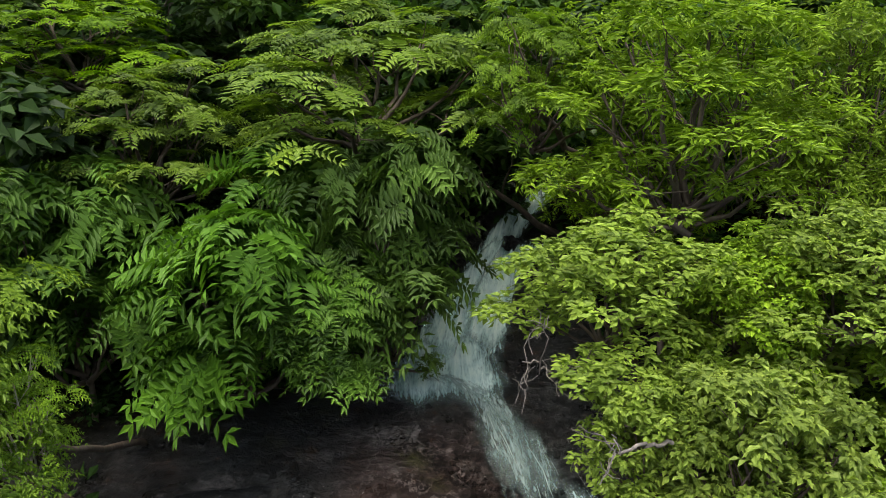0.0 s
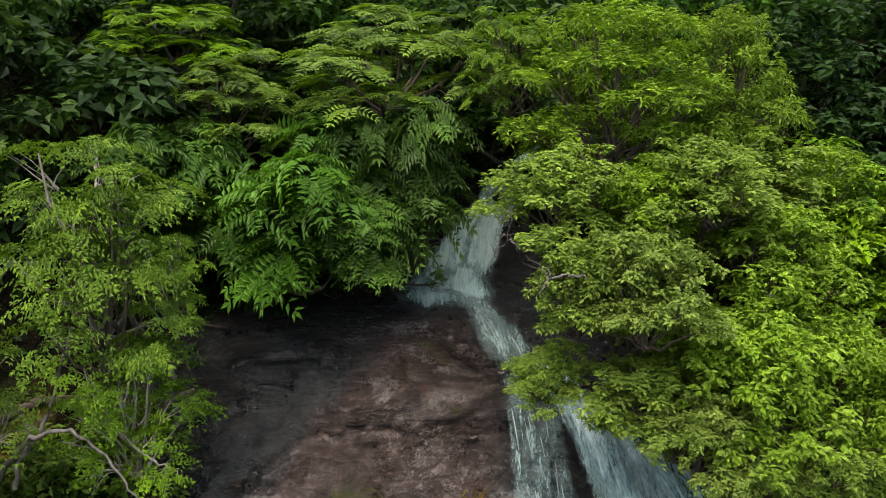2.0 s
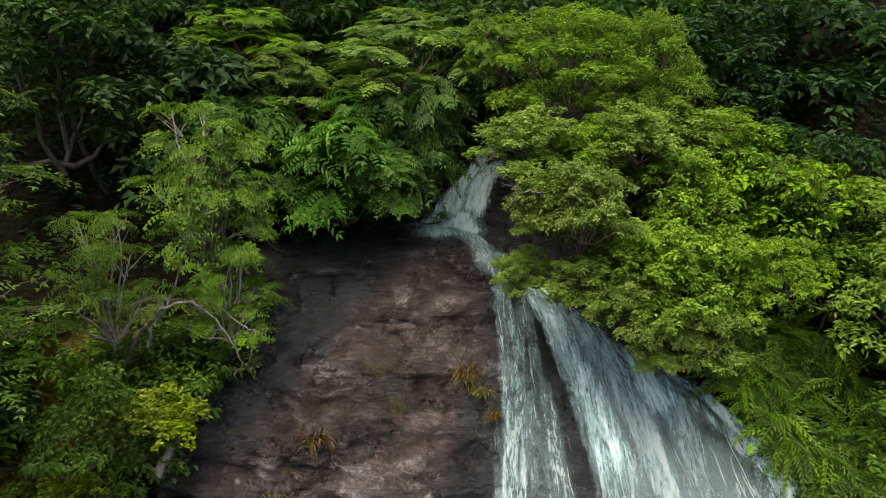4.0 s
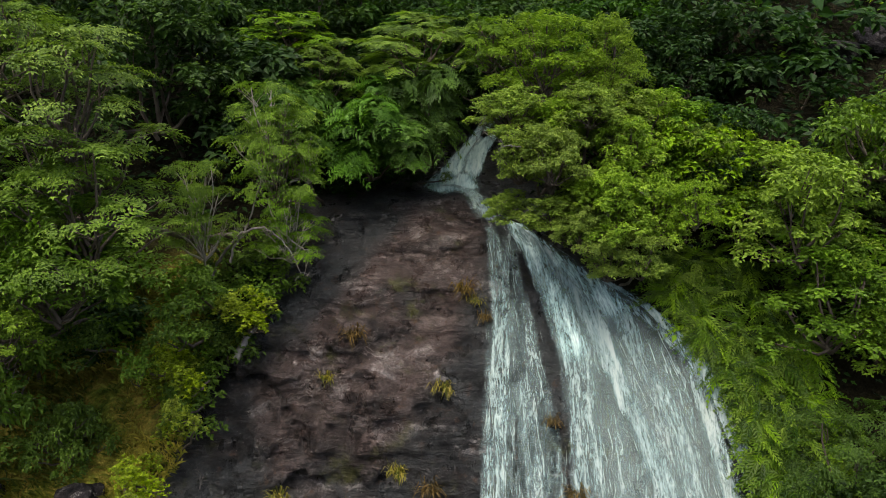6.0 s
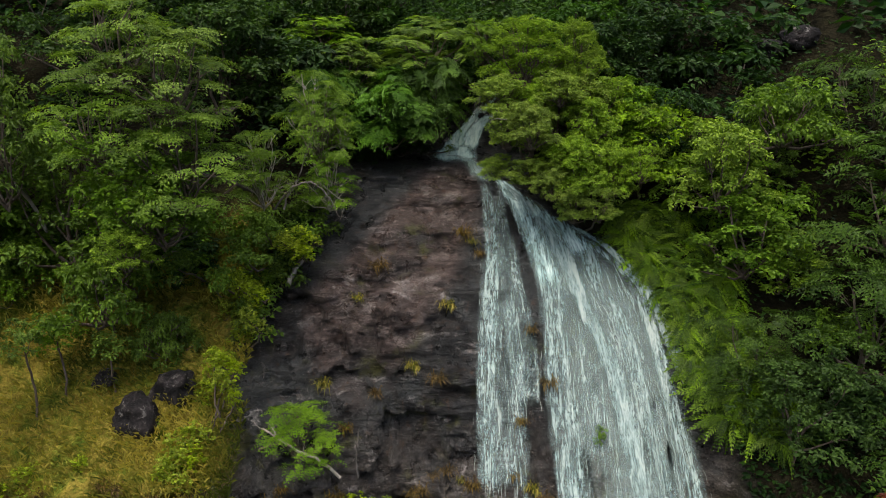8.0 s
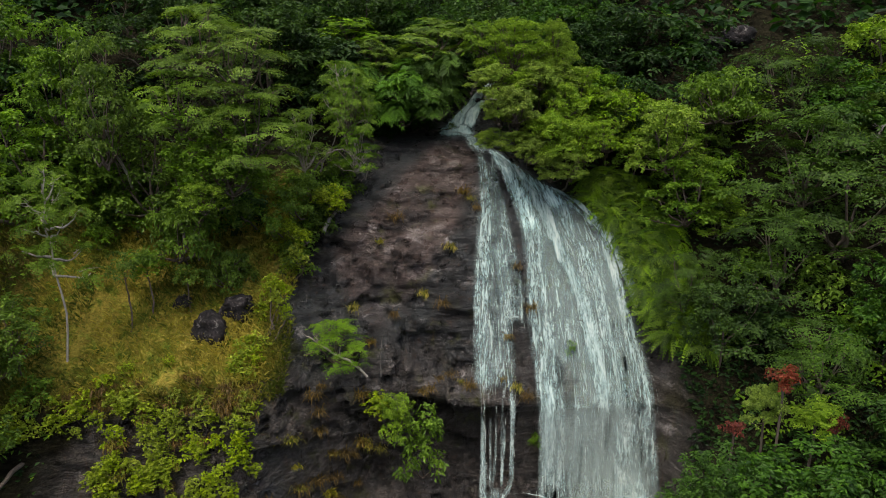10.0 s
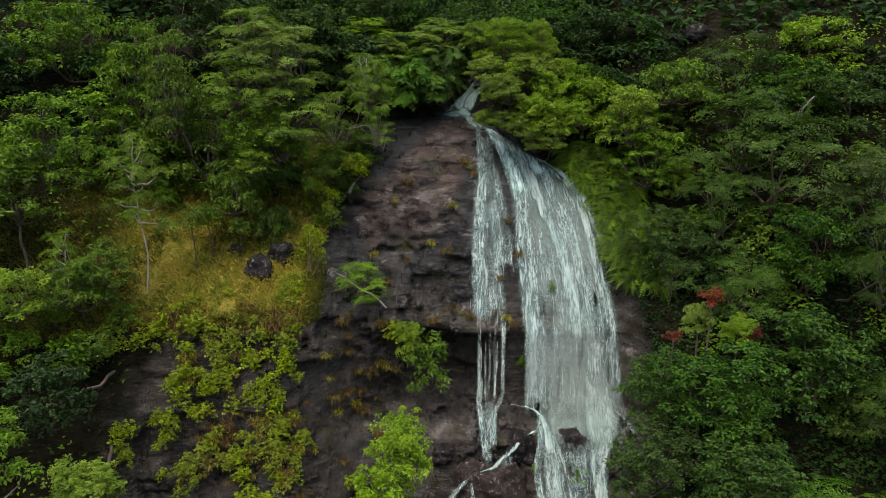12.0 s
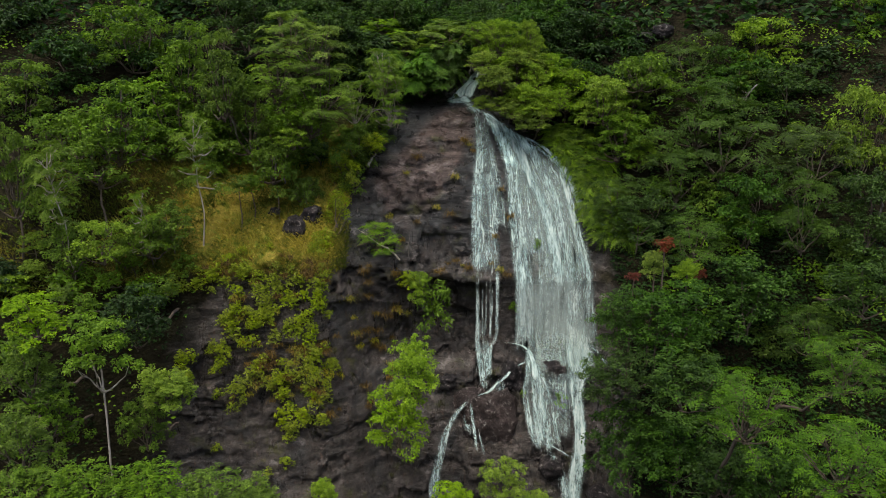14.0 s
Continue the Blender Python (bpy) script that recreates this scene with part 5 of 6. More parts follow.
tree("round", -6.2, 3.6, 22.2, 0.9, 0.5, "yellow-green round-leaved shrub at the edge of the bare rock", "shrub", group="shrubs on the cliff", trunk=0.5, name="shrub", variant=437)
tree("round", -6.5, 3.3, 22.0, 0.7, 0.6, "yellow-green round-leaved shrub at the edge of the bare rock", "shrub", group="shrubs on the cliff", trunk=0.5, name="shrub", variant=440)
tree("round", -6.3, 3.3, 21.8, 0.7, 0.6, "yellow-green round-leaved shrub at the edge of the bare rock", "shrub", group="shrubs on the cliff", trunk=0.5, name="shrub", variant=441)
tree("round", -6.1, 3.3, 21.6, 0.7, 0.6, "yellow-green round-leaved shrub at the edge of the bare rock", "shrub", group="shrubs on the cliff", trunk=0.5, name="shrub", variant=442)
tree("round", -6.5, 3.0, 21.3, 0.6, 0.4, "yellow-green round-leaved shrub at the edge of the bare rock", "shrub", group="shrubs on the cliff", trunk=0.5, name="shrub", variant=435)
tree("round", -6.4, 3.0, 21.1, 0.6, 0.4, "yellow-green round-leaved shrub at the edge of the bare rock", "shrub", group="shrubs on the cliff", trunk=0.5, name="shrub", variant=436)
tree("round", -6.2, 3.0, 20.9, 0.6, 0.4, "yellow-green round-leaved shrub at the edge of the bare rock", "shrub", group="shrubs on the cliff", trunk=0.5, name="shrub", variant=437)
tree("round", -5.3, 4.3, 23.5, 0.9, 0.6, "yellow-green round-leaved shrub at the edge of the bare rock", "shrub", group="shrubs on the cliff", trunk=0.5, name="shrub", variant=520)
tree("round", -5.0, 4.3, 23.3, 0.9, 0.6, "yellow-green round-leaved shrub at the edge of the bare rock", "shrub", group="shrubs on the cliff", trunk=0.5, name="shrub", variant=521)
tree("round", -4.8, 4.3, 23.1, 0.9, 0.6, "yellow-green round-leaved shrub at the edge of the bare rock", "shrub", group="shrubs on the cliff", trunk=0.5, name="shrub", variant=522)
tree("round", -8.4, 0.3, 19.4, 0.5, 0.4, "yellow-green round-leaved shrub at the edge of the bare rock", "shrub", group="shrubs on the cliff", trunk=0.5, name="shrub", variant=280)
tree("round", -8.2, 0.3, 19.2, 0.5, 0.4, "yellow-green round-leaved shrub at the edge of the bare rock", "shrub", group="shrubs on the cliff", trunk=0.5, name="shrub", variant=281)
tree("round", -8.1, 0.3, 19.0, 0.5, 0.4, "yellow-green round-leaved shrub at the edge of the bare rock", "shrub", group="shrubs on the cliff", trunk=0.5, name="shrub", variant=282)
tree("shrub", -8.4, 2.0, 20.3, 1.0, 1.0, "light green leafy shrub on the grassy ledge", "shrub", group="shrubs of the slope", trunk=0.5, name="shrub")
tree("shrub", -11.3, 1.4, 21.6, 1.8, 1.0, "light green leafy shrub on the grassy ledge", "shrub", group="shrubs of the slope", trunk=0.5, name="shrub")
tree("shrub", -9.9, 1.5, 21.2, 1.5, 0.8, "light green leafy shrub on the grassy ledge", "shrub", group="shrubs of the slope", trunk=0.5, name="shrub")
tree("shrub", -11.8, 0.6, 21.8, 1.4, 1.0, "light green leafy shrub on the grassy ledge", "shrub", group="shrubs of the slope", trunk=0.5, name="shrub")
tree("shrub", -8.6, 2.4, 21.0, 1.2, 1.0, "light green leafy shrub on the grassy ledge", "shrub", group="shrubs of the slope", trunk=0.5, name="shrub")

# at the foot of the cliff
tree("bright", -2.3, -5.6, 13.9, 3.0, 3.1, "bright green tree rooted on the cliff", trunk=2.5)
tree("lime", -3.0, -5.6, 11.4, 3.6, 3.7, "bright green tree hanging on the cliff", trunk=2.5)
tree("lime", 2.0, -8.0, 9.5, 2.6, 2.4, "bright yellow-green treetop before the falls", trunk=6.0)
tree("lime", -0.4, -8.5, 8.9, 2.4, 1.6, "bright yellow-green treetop before the falls", trunk=6.0)
tree("lime", 3.6, -8.0, 8.2, 2.4, 1.4, "bright yellow-green treetop before the falls", trunk=6.0)
tree("bright", -6.4, -8.0, 8.8, 1.6, 1.4, "bright yellow-green bush below the cliff", trunk=6.0)
tree("lime", -2.2, 0.0, 16.4, 1.7, 1.9, "bright green shrub under the overhang", "shrub", group="shrubs on the cliff", trunk=2.0, name="shrub")
tree("shrub", -1.2, 0.2, 15.0, 2.5, 2.9, "dark green shrub under the overhang", "shrub", group="shrubs on the cliff", trunk=2.0, name="shrub")
tree("feather", -4.4, 0.6, 19.1, 2.8, 1.9, "small feathery tree leaning from the rock", trunk=1.5)

# right of the falls
tree("lime", 6.4, 7.2, 26.5, 3.9, 3.3, "light green tree above the ferns", trunk=3.0)
tree("layer", 5.8, 8.0, 27.3, 3.9, 2.4, "green tree with a layered crown above the bank", trunk=3.0)
tree("lime", 8.2, 4.4, 26.0, 3.5, 3.0, "light green tree with layered boughs above the ferns")
tree("layer", 9.0, 4.0, 24.0, 4.2, 3.0, "light green tree with layered boughs beside the ferns")
tree("umbrella", 10.5, 6.0, 27.3, 3.6, 2.0, "light green tree with a flat umbrella crown", trunk=4.0)
tree("olive", 13.5, 4.0, 25.6, 6.0, 4.6, "large grey-green feathery tree on the bank", trunk=4.0)
tree("olive", 14.4, 2.5, 23.9, 6.8, 4.8, "large grey-green feathery tree with a spreading crown", trunk=4.0)
tree("olive", 11.9, 2.0, 22.4, 4.9, 4.1, "grey-green feathery tree on the bank", trunk=4.0)
tree("lime", 18.1, 8.0, 28.7, 5.1, 4.2, "light green tree standing above the bank", trunk=4.0)
tree("deep", 7.6, 12.0, 29.4, 5.5, 4.5, "dark green tree behind the bank")
tree("deep", 21.5, 7.0, 27.3, 6.0, 4.8, "dark green tree on the bank")
tree("olive", 17.7, -1.0, 23.9, 5.1, 3.8, "green tree on the bank", trunk=4.0)
tree("olive", 16.3, -4.0, 21.7, 3.5, 4.4, "yellow-green tree with an upright crown on the bank", trunk=4.0)
tree("lime", 20.6, 0.0, 24.9, 3.8, 5.4, "light green tree on the bank", trunk=4.0)
tree("bank", 19.3, -4.0, 21.9, 4.3, 4.4, "dark green tree on the bank", trunk=4.0)
tree("bank", 14.9, -1.0, 21.2, 4.4, 4.5, "dark green tree in the shade of the bank", trunk=4.0)
tree("bank", 9.6, 0.5, 20.3, 3.9, 3.4, "dark green shrubby tree beside the falls", trunk=3.0)
tree("olive", 8.8, 2.2, 20.8, 3.5, 3.2, "green bush beside the ferns", trunk=2.0)
tree("olive", 11.7, -2.5, 19.9, 4.2, 2.9, "green tree on the bank", trunk=3.0)
tree("bright", 9.4, -4.0, 19.0, 1.4, 1.4, "bright green bush beside red-leaved plants", "shrub", trunk=3.0, name="shrub", upright=True)
tree("bright", 11.0, -4.0, 18.6, 1.6, 1.1, "bright green bush beside red-leaved plants", "shrub", trunk=3.0, name="shrub", upright=True)
tree("red", 9.7, -4.3, 20.0, 1.1, 0.6, "red-leaved shrub among green trees", "shrub", group="red shrubs", trunk=3.0, name="shrub", upright=True)
tree("red", 11.5, -4.3, 18.5, 0.7, 0.5, "red-leaved shrub among green trees", "shrub", group="red shrubs", trunk=3.0, name="shrub", upright=True)
tree("red", 8.3, -4.6, 18.5, 0.8, 0.4, "red-leaved shrub among green trees", "shrub", group="red shrubs", trunk=3.0, name="shrub", upright=True)
tree("bank", 7.6, -5.5, 16.8, 3.2, 3.0, "dark green tree with layered boughs beside the falls", trunk=4.0)
tree("bank", 9.9, -6.0, 17.0, 5.3, 3.8, "dark green tree with layered boughs", trunk=4.0)
tree("bank", 13.8, -5.0, 17.8, 5.1, 4.2, "deep green dense tree on the bank", trunk=4.0)
tree("bank", 7.1, -7.5, 14.8, 3.9, 2.9, "dark green tree with layered boughs beside the plunging water", trunk=4.0)
tree("bank", 9.8, -8.8, 15.2, 4.7, 3.1, "dark green tree with layered boughs", trunk=4.0)
tree("bank", 7.8, -7.5, 11.4, 4.5, 4.1, "dark green tree at the foot of the falls", trunk=5.0)
tree("bank", 9.7, -9.0, 12.0, 4.3, 3.9, "dark green tree low on the bank", trunk=5.0)
tree("olive", 15.9, -7.0, 16.9, 3.3, 2.9, "yellow-green tree on the bank", trunk=4.0)
tree("dim_feather", 10.3, -14.5, 16.9, 3.9, 2.9, "light green feathery treetop on the lower bank", trunk=6.0)
tree("dim_feather", 14.9, -12.0, 17.5, 3.7, 2.7, "light green feathery treetop on the lower bank", trunk=6.0)
tree("dim_feather", 12.6, -17.0, 16.6, 4.3, 2.9, "light green feathery treetop near the valley floor", trunk=7.0)
tree("bank", 11.0, -12.0, 13.0, 4.1, 3.3, "green tree low on the bank", trunk=6.0)
tree("bank", 12.9, -13.0, 12.9, 4.0, 3.0, "green tree low on the bank", trunk=6.0)
tree("bank", 17.6, -8.0, 19.4, 4.2, 3.3, "dark green tree on the bank", trunk=4.0)

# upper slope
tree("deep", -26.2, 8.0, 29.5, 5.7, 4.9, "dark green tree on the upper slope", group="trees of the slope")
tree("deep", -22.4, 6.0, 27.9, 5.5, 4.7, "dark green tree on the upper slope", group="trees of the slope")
tree("layer", -19.3, 7.0, 29.5, 5.6, 4.8, "green tree on the upper slope", group="trees of the slope")
tree("layer", -16.3, 4.0, 25.2, 5.4, 4.6, "dark green tree on the upper slope", group="trees of the slope")
tree("layer", -24.0, 3.0, 26.2, 5.2, 4.4, "dark green tree on the upper slope", group="trees of the slope")
tree("layer", -28.5, 14.0, 30.5, 6.4, 5.4, "green tree on the upper slope", group="trees of the slope")
tree("bank", -13.1, 9.0, 30.5, 5.8, 4.9, "green tree on the upper slope", group="trees of the slope")
tree("bank", -8.8, 10.0, 30.8, 5.9, 5.0, "green tree on the upper slope", group="trees of the slope")
tree("bank", -4.9, 13.0, 30.1, 6.3, 5.4, "green tree on the upper slope", group="trees of the slope")
tree("bank", -1.6, 14.0, 29.4, 6.5, 5.5, "green tree on the upper slope", group="trees of the slope")
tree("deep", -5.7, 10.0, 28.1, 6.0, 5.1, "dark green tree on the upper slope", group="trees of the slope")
tree("bank", 2.1, 12.0, 29.4, 6.2, 5.3, "light green tree on the upper slope", group="trees of the slope")
tree("bank", 5.2, 14.0, 30.1, 6.4, 5.5, "light green tree on the upper slope", group="trees of the slope")
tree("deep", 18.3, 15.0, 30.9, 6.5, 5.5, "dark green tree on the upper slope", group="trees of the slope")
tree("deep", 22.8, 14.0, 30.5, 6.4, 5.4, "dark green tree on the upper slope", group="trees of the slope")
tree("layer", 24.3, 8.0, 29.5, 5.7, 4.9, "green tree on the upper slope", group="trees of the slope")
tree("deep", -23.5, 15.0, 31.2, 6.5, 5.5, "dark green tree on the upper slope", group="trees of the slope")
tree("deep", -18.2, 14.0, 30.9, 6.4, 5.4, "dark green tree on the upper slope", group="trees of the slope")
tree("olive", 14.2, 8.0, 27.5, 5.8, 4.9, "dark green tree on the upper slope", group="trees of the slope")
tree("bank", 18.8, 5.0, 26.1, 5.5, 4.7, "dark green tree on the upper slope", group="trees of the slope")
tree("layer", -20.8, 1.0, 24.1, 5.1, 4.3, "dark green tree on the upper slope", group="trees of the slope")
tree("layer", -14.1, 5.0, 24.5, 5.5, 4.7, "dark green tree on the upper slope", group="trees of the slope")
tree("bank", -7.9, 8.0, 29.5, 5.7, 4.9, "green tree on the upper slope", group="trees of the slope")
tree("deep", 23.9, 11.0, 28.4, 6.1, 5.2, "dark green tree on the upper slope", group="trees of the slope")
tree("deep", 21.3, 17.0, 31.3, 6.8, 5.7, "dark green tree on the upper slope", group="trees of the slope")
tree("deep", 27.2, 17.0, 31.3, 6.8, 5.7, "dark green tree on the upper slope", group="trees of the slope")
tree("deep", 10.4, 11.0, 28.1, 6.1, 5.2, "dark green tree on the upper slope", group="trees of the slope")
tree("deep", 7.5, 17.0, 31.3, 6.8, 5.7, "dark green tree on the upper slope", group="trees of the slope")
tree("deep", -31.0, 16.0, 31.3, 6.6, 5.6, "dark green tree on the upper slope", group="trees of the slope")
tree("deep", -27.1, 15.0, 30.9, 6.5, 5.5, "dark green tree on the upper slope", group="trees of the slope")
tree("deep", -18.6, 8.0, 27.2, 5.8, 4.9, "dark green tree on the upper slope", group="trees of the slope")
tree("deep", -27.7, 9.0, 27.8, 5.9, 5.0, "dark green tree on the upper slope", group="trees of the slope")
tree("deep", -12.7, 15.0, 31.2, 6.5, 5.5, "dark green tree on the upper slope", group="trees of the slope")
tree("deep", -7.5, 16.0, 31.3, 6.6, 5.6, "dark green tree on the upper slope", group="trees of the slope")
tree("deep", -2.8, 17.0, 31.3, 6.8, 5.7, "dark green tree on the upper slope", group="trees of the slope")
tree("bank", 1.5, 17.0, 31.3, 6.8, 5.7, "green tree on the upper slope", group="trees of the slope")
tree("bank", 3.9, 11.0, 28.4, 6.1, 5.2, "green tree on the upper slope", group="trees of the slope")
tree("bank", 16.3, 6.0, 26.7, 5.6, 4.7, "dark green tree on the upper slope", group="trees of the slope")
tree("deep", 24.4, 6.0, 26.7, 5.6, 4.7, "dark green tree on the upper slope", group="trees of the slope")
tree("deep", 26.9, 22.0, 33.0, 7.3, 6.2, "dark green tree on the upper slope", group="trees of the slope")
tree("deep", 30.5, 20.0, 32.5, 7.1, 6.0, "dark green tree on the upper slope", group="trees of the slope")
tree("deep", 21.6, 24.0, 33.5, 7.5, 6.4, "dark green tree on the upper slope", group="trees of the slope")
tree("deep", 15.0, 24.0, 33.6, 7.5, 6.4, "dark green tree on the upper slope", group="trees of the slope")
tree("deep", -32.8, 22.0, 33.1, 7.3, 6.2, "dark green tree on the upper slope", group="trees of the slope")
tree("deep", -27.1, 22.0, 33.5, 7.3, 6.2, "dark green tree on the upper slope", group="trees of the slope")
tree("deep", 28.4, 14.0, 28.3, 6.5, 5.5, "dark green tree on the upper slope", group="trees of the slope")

# the light trees of the bank
tree("lime", 8.2, 7.0, 26.3, 3.3, 2.0, "light yellow-green tree with a mounded crown on the bank", group="light trees of the bank", trunk=2.5)
tree("layer", 9.1, 6.3, 25.5, 3.4, 1.9, "light yellow-green tree with a mounded crown on the bank", group="light trees of the bank", trunk=2.5)
tree("layer", 10.4, 6.6, 25.9, 3.0, 1.9, "light yellow-green tree with a mounded crown on the bank", group="light trees of the bank", trunk=2.5)
tree("layer", 9.1, 5.0, 24.4, 3.3, 2.0, "light yellow-green tree with a mounded crown on the bank", group="light trees of the bank", trunk=2.5)
tree("layer", 7.5, 6.2, 25.3, 2.5, 1.8, "light yellow-green tree with a mounded crown on the bank", group="light trees of the bank", trunk=2.5)
tree("lime", 11.4, 7.6, 27.1, 2.9, 2.0, "light yellow-green tree with a mounded crown on the bank", group="light trees of the bank", trunk=2.5)
tree("lime", 10.3, 4.3, 23.0, 2.6, 2.1, "light yellow-green tree with a mounded crown on the bank", group="light trees of the bank", trunk=2.5)
tree("bright", 5.3, 6.0, 25.5, 1.8, 1.7, "light yellow-green tree with a mounded crown on the bank", group="light trees of the bank", trunk=2.5)
tree("bright", 4.0, 7.0, 27.5, 3.1, 1.8, "light yellow-green tree with a mounded crown on the bank", group="light trees of the bank", trunk=2.5)
tree("layer", 6.1, 6.8, 26.6, 2.5, 1.8, "light yellow-green tree with a mounded crown on the bank", group="light trees of the bank", trunk=2.5)
tree("bright", 2.3, 5.6, 26.9, 1.8, 1.5, "light yellow-green tree with a mounded crown on the bank", group="light trees of the bank", trunk=2.5)
tree("bright", 3.6, 5.2, 25.8, 2.9, 1.7, "light yellow-green tree with a mounded crown on the bank", group="light trees of the bank", trunk=2.5)
tree("round", -6.6, 0.6, 21.3, 0.7, 0.6, "yellow-green round-leaved shrub at the edge of the bare rock", "shrub", group="shrubs on the cliff", trunk=0.5, name="shrub", variant=290)
tree("round", -6.4, 0.6, 21.1, 0.7, 0.6, "yellow-green round-leaved shrub at the edge of the bare rock", "shrub", group="shrubs on the cliff", trunk=0.5, name="shrub", variant=291)
tree("round", -6.1, 0.6, 20.9, 0.7, 0.6, "yellow-green round-leaved shrub at the edge of the bare rock", "shrub", group="shrubs on the cliff", trunk=0.5, name="shrub", variant=292)
tree("round", -6.4, 0.2, 20.8, 0.6, 0.7, "yellow-green round-leaved shrub at the edge of the bare rock", "shrub", group="shrubs on the cliff", trunk=0.5, name="shrub", variant=295)
tree("round", -6.2, 0.2, 20.5, 0.6, 0.7, "yellow-green round-leaved shrub at the edge of the bare rock", "shrub", group="shrubs on the cliff", trunk=0.5, name="shrub", variant=296)
tree("round", -6.0, 0.2, 20.2, 0.6, 0.7, "yellow-green round-leaved shrub at the edge of the bare rock", "shrub", group="shrubs on the cliff", trunk=0.5, name="shrub", variant=297)
tree("round", -6.3, 2.4, 22.8, 0.8, 0.6, "yellow-green round-leaved shrub at the edge of the bare rock", "shrub", group="shrubs on the cliff", trunk=0.5, name="shrub", variant=355)
tree("round", -6.0, 2.4, 22.6, 0.8, 0.6, "yellow-green round-leaved shrub at the edge of the bare rock", "shrub", group="shrubs on the cliff", trunk=0.5, name="shrub", variant=356)
tree("round", -5.7, 2.4, 22.4, 0.8, 0.6, "yellow-green round-leaved shrub at the edge of the bare rock", "shrub", group="shrubs on the cliff", trunk=0.5, name="shrub", variant=357)
tree("round", -6.0, 1.9, 22.0, 0.6, 0.6, "yellow-green round-leaved shrub at the edge of the bare rock", "shrub", group="shrubs on the cliff", trunk=0.5, name="shrub", variant=360)
tree("round", -5.8, 1.9, 21.8, 0.6, 0.6, "yellow-green round-leaved shrub at the edge of the bare rock", "shrub", group="shrubs on the cliff", trunk=0.5, name="shrub", variant=361)
tree("round", -5.6, 1.9, 21.6, 0.6, 0.6, "yellow-green round-leaved shrub at the edge of the bare rock", "shrub", group="shrubs on the cliff", trunk=0.5, name="shrub", variant=362)
tree("round", -5.2, 3.6, 23.8, 0.9, 0.6, "yellow-green round-leaved shrub at the edge of the bare rock", "shrub", group="shrubs on the cliff", trunk=0.5, name="shrub", variant=450)
tree("round", -4.9, 3.6, 23.6, 0.9, 0.6, "yellow-green round-leaved shrub at the edge of the bare rock", "shrub", group="shrubs on the cliff", trunk=0.5, name="shrub", variant=451)
tree("round", -4.6, 3.6, 23.4, 0.9, 0.6, "yellow-green round-leaved shrub at the edge of the bare rock", "shrub", group="shrubs on the cliff", trunk=0.5, name="shrub", variant=452)
tree("round", -4.7, 3.8, 24.0, 0.6, 0.4, "yellow-green round-leaved shrub at the edge of the bare rock", "shrub", group="shrubs on the cliff", trunk=0.5, name="shrub", variant=480)
tree("round", -4.5, 3.8, 23.8, 0.6, 0.4, "yellow-green round-leaved shrub at the edge of the bare rock", "shrub", group="shrubs on the cliff", trunk=0.5, name="shrub", variant=481)
tree("round", -4.3, 3.8, 23.7, 0.6, 0.4, "yellow-green round-leaved shrub at the edge of the bare rock", "shrub", group="shrubs on the cliff", trunk=0.5, name="shrub", variant=482)

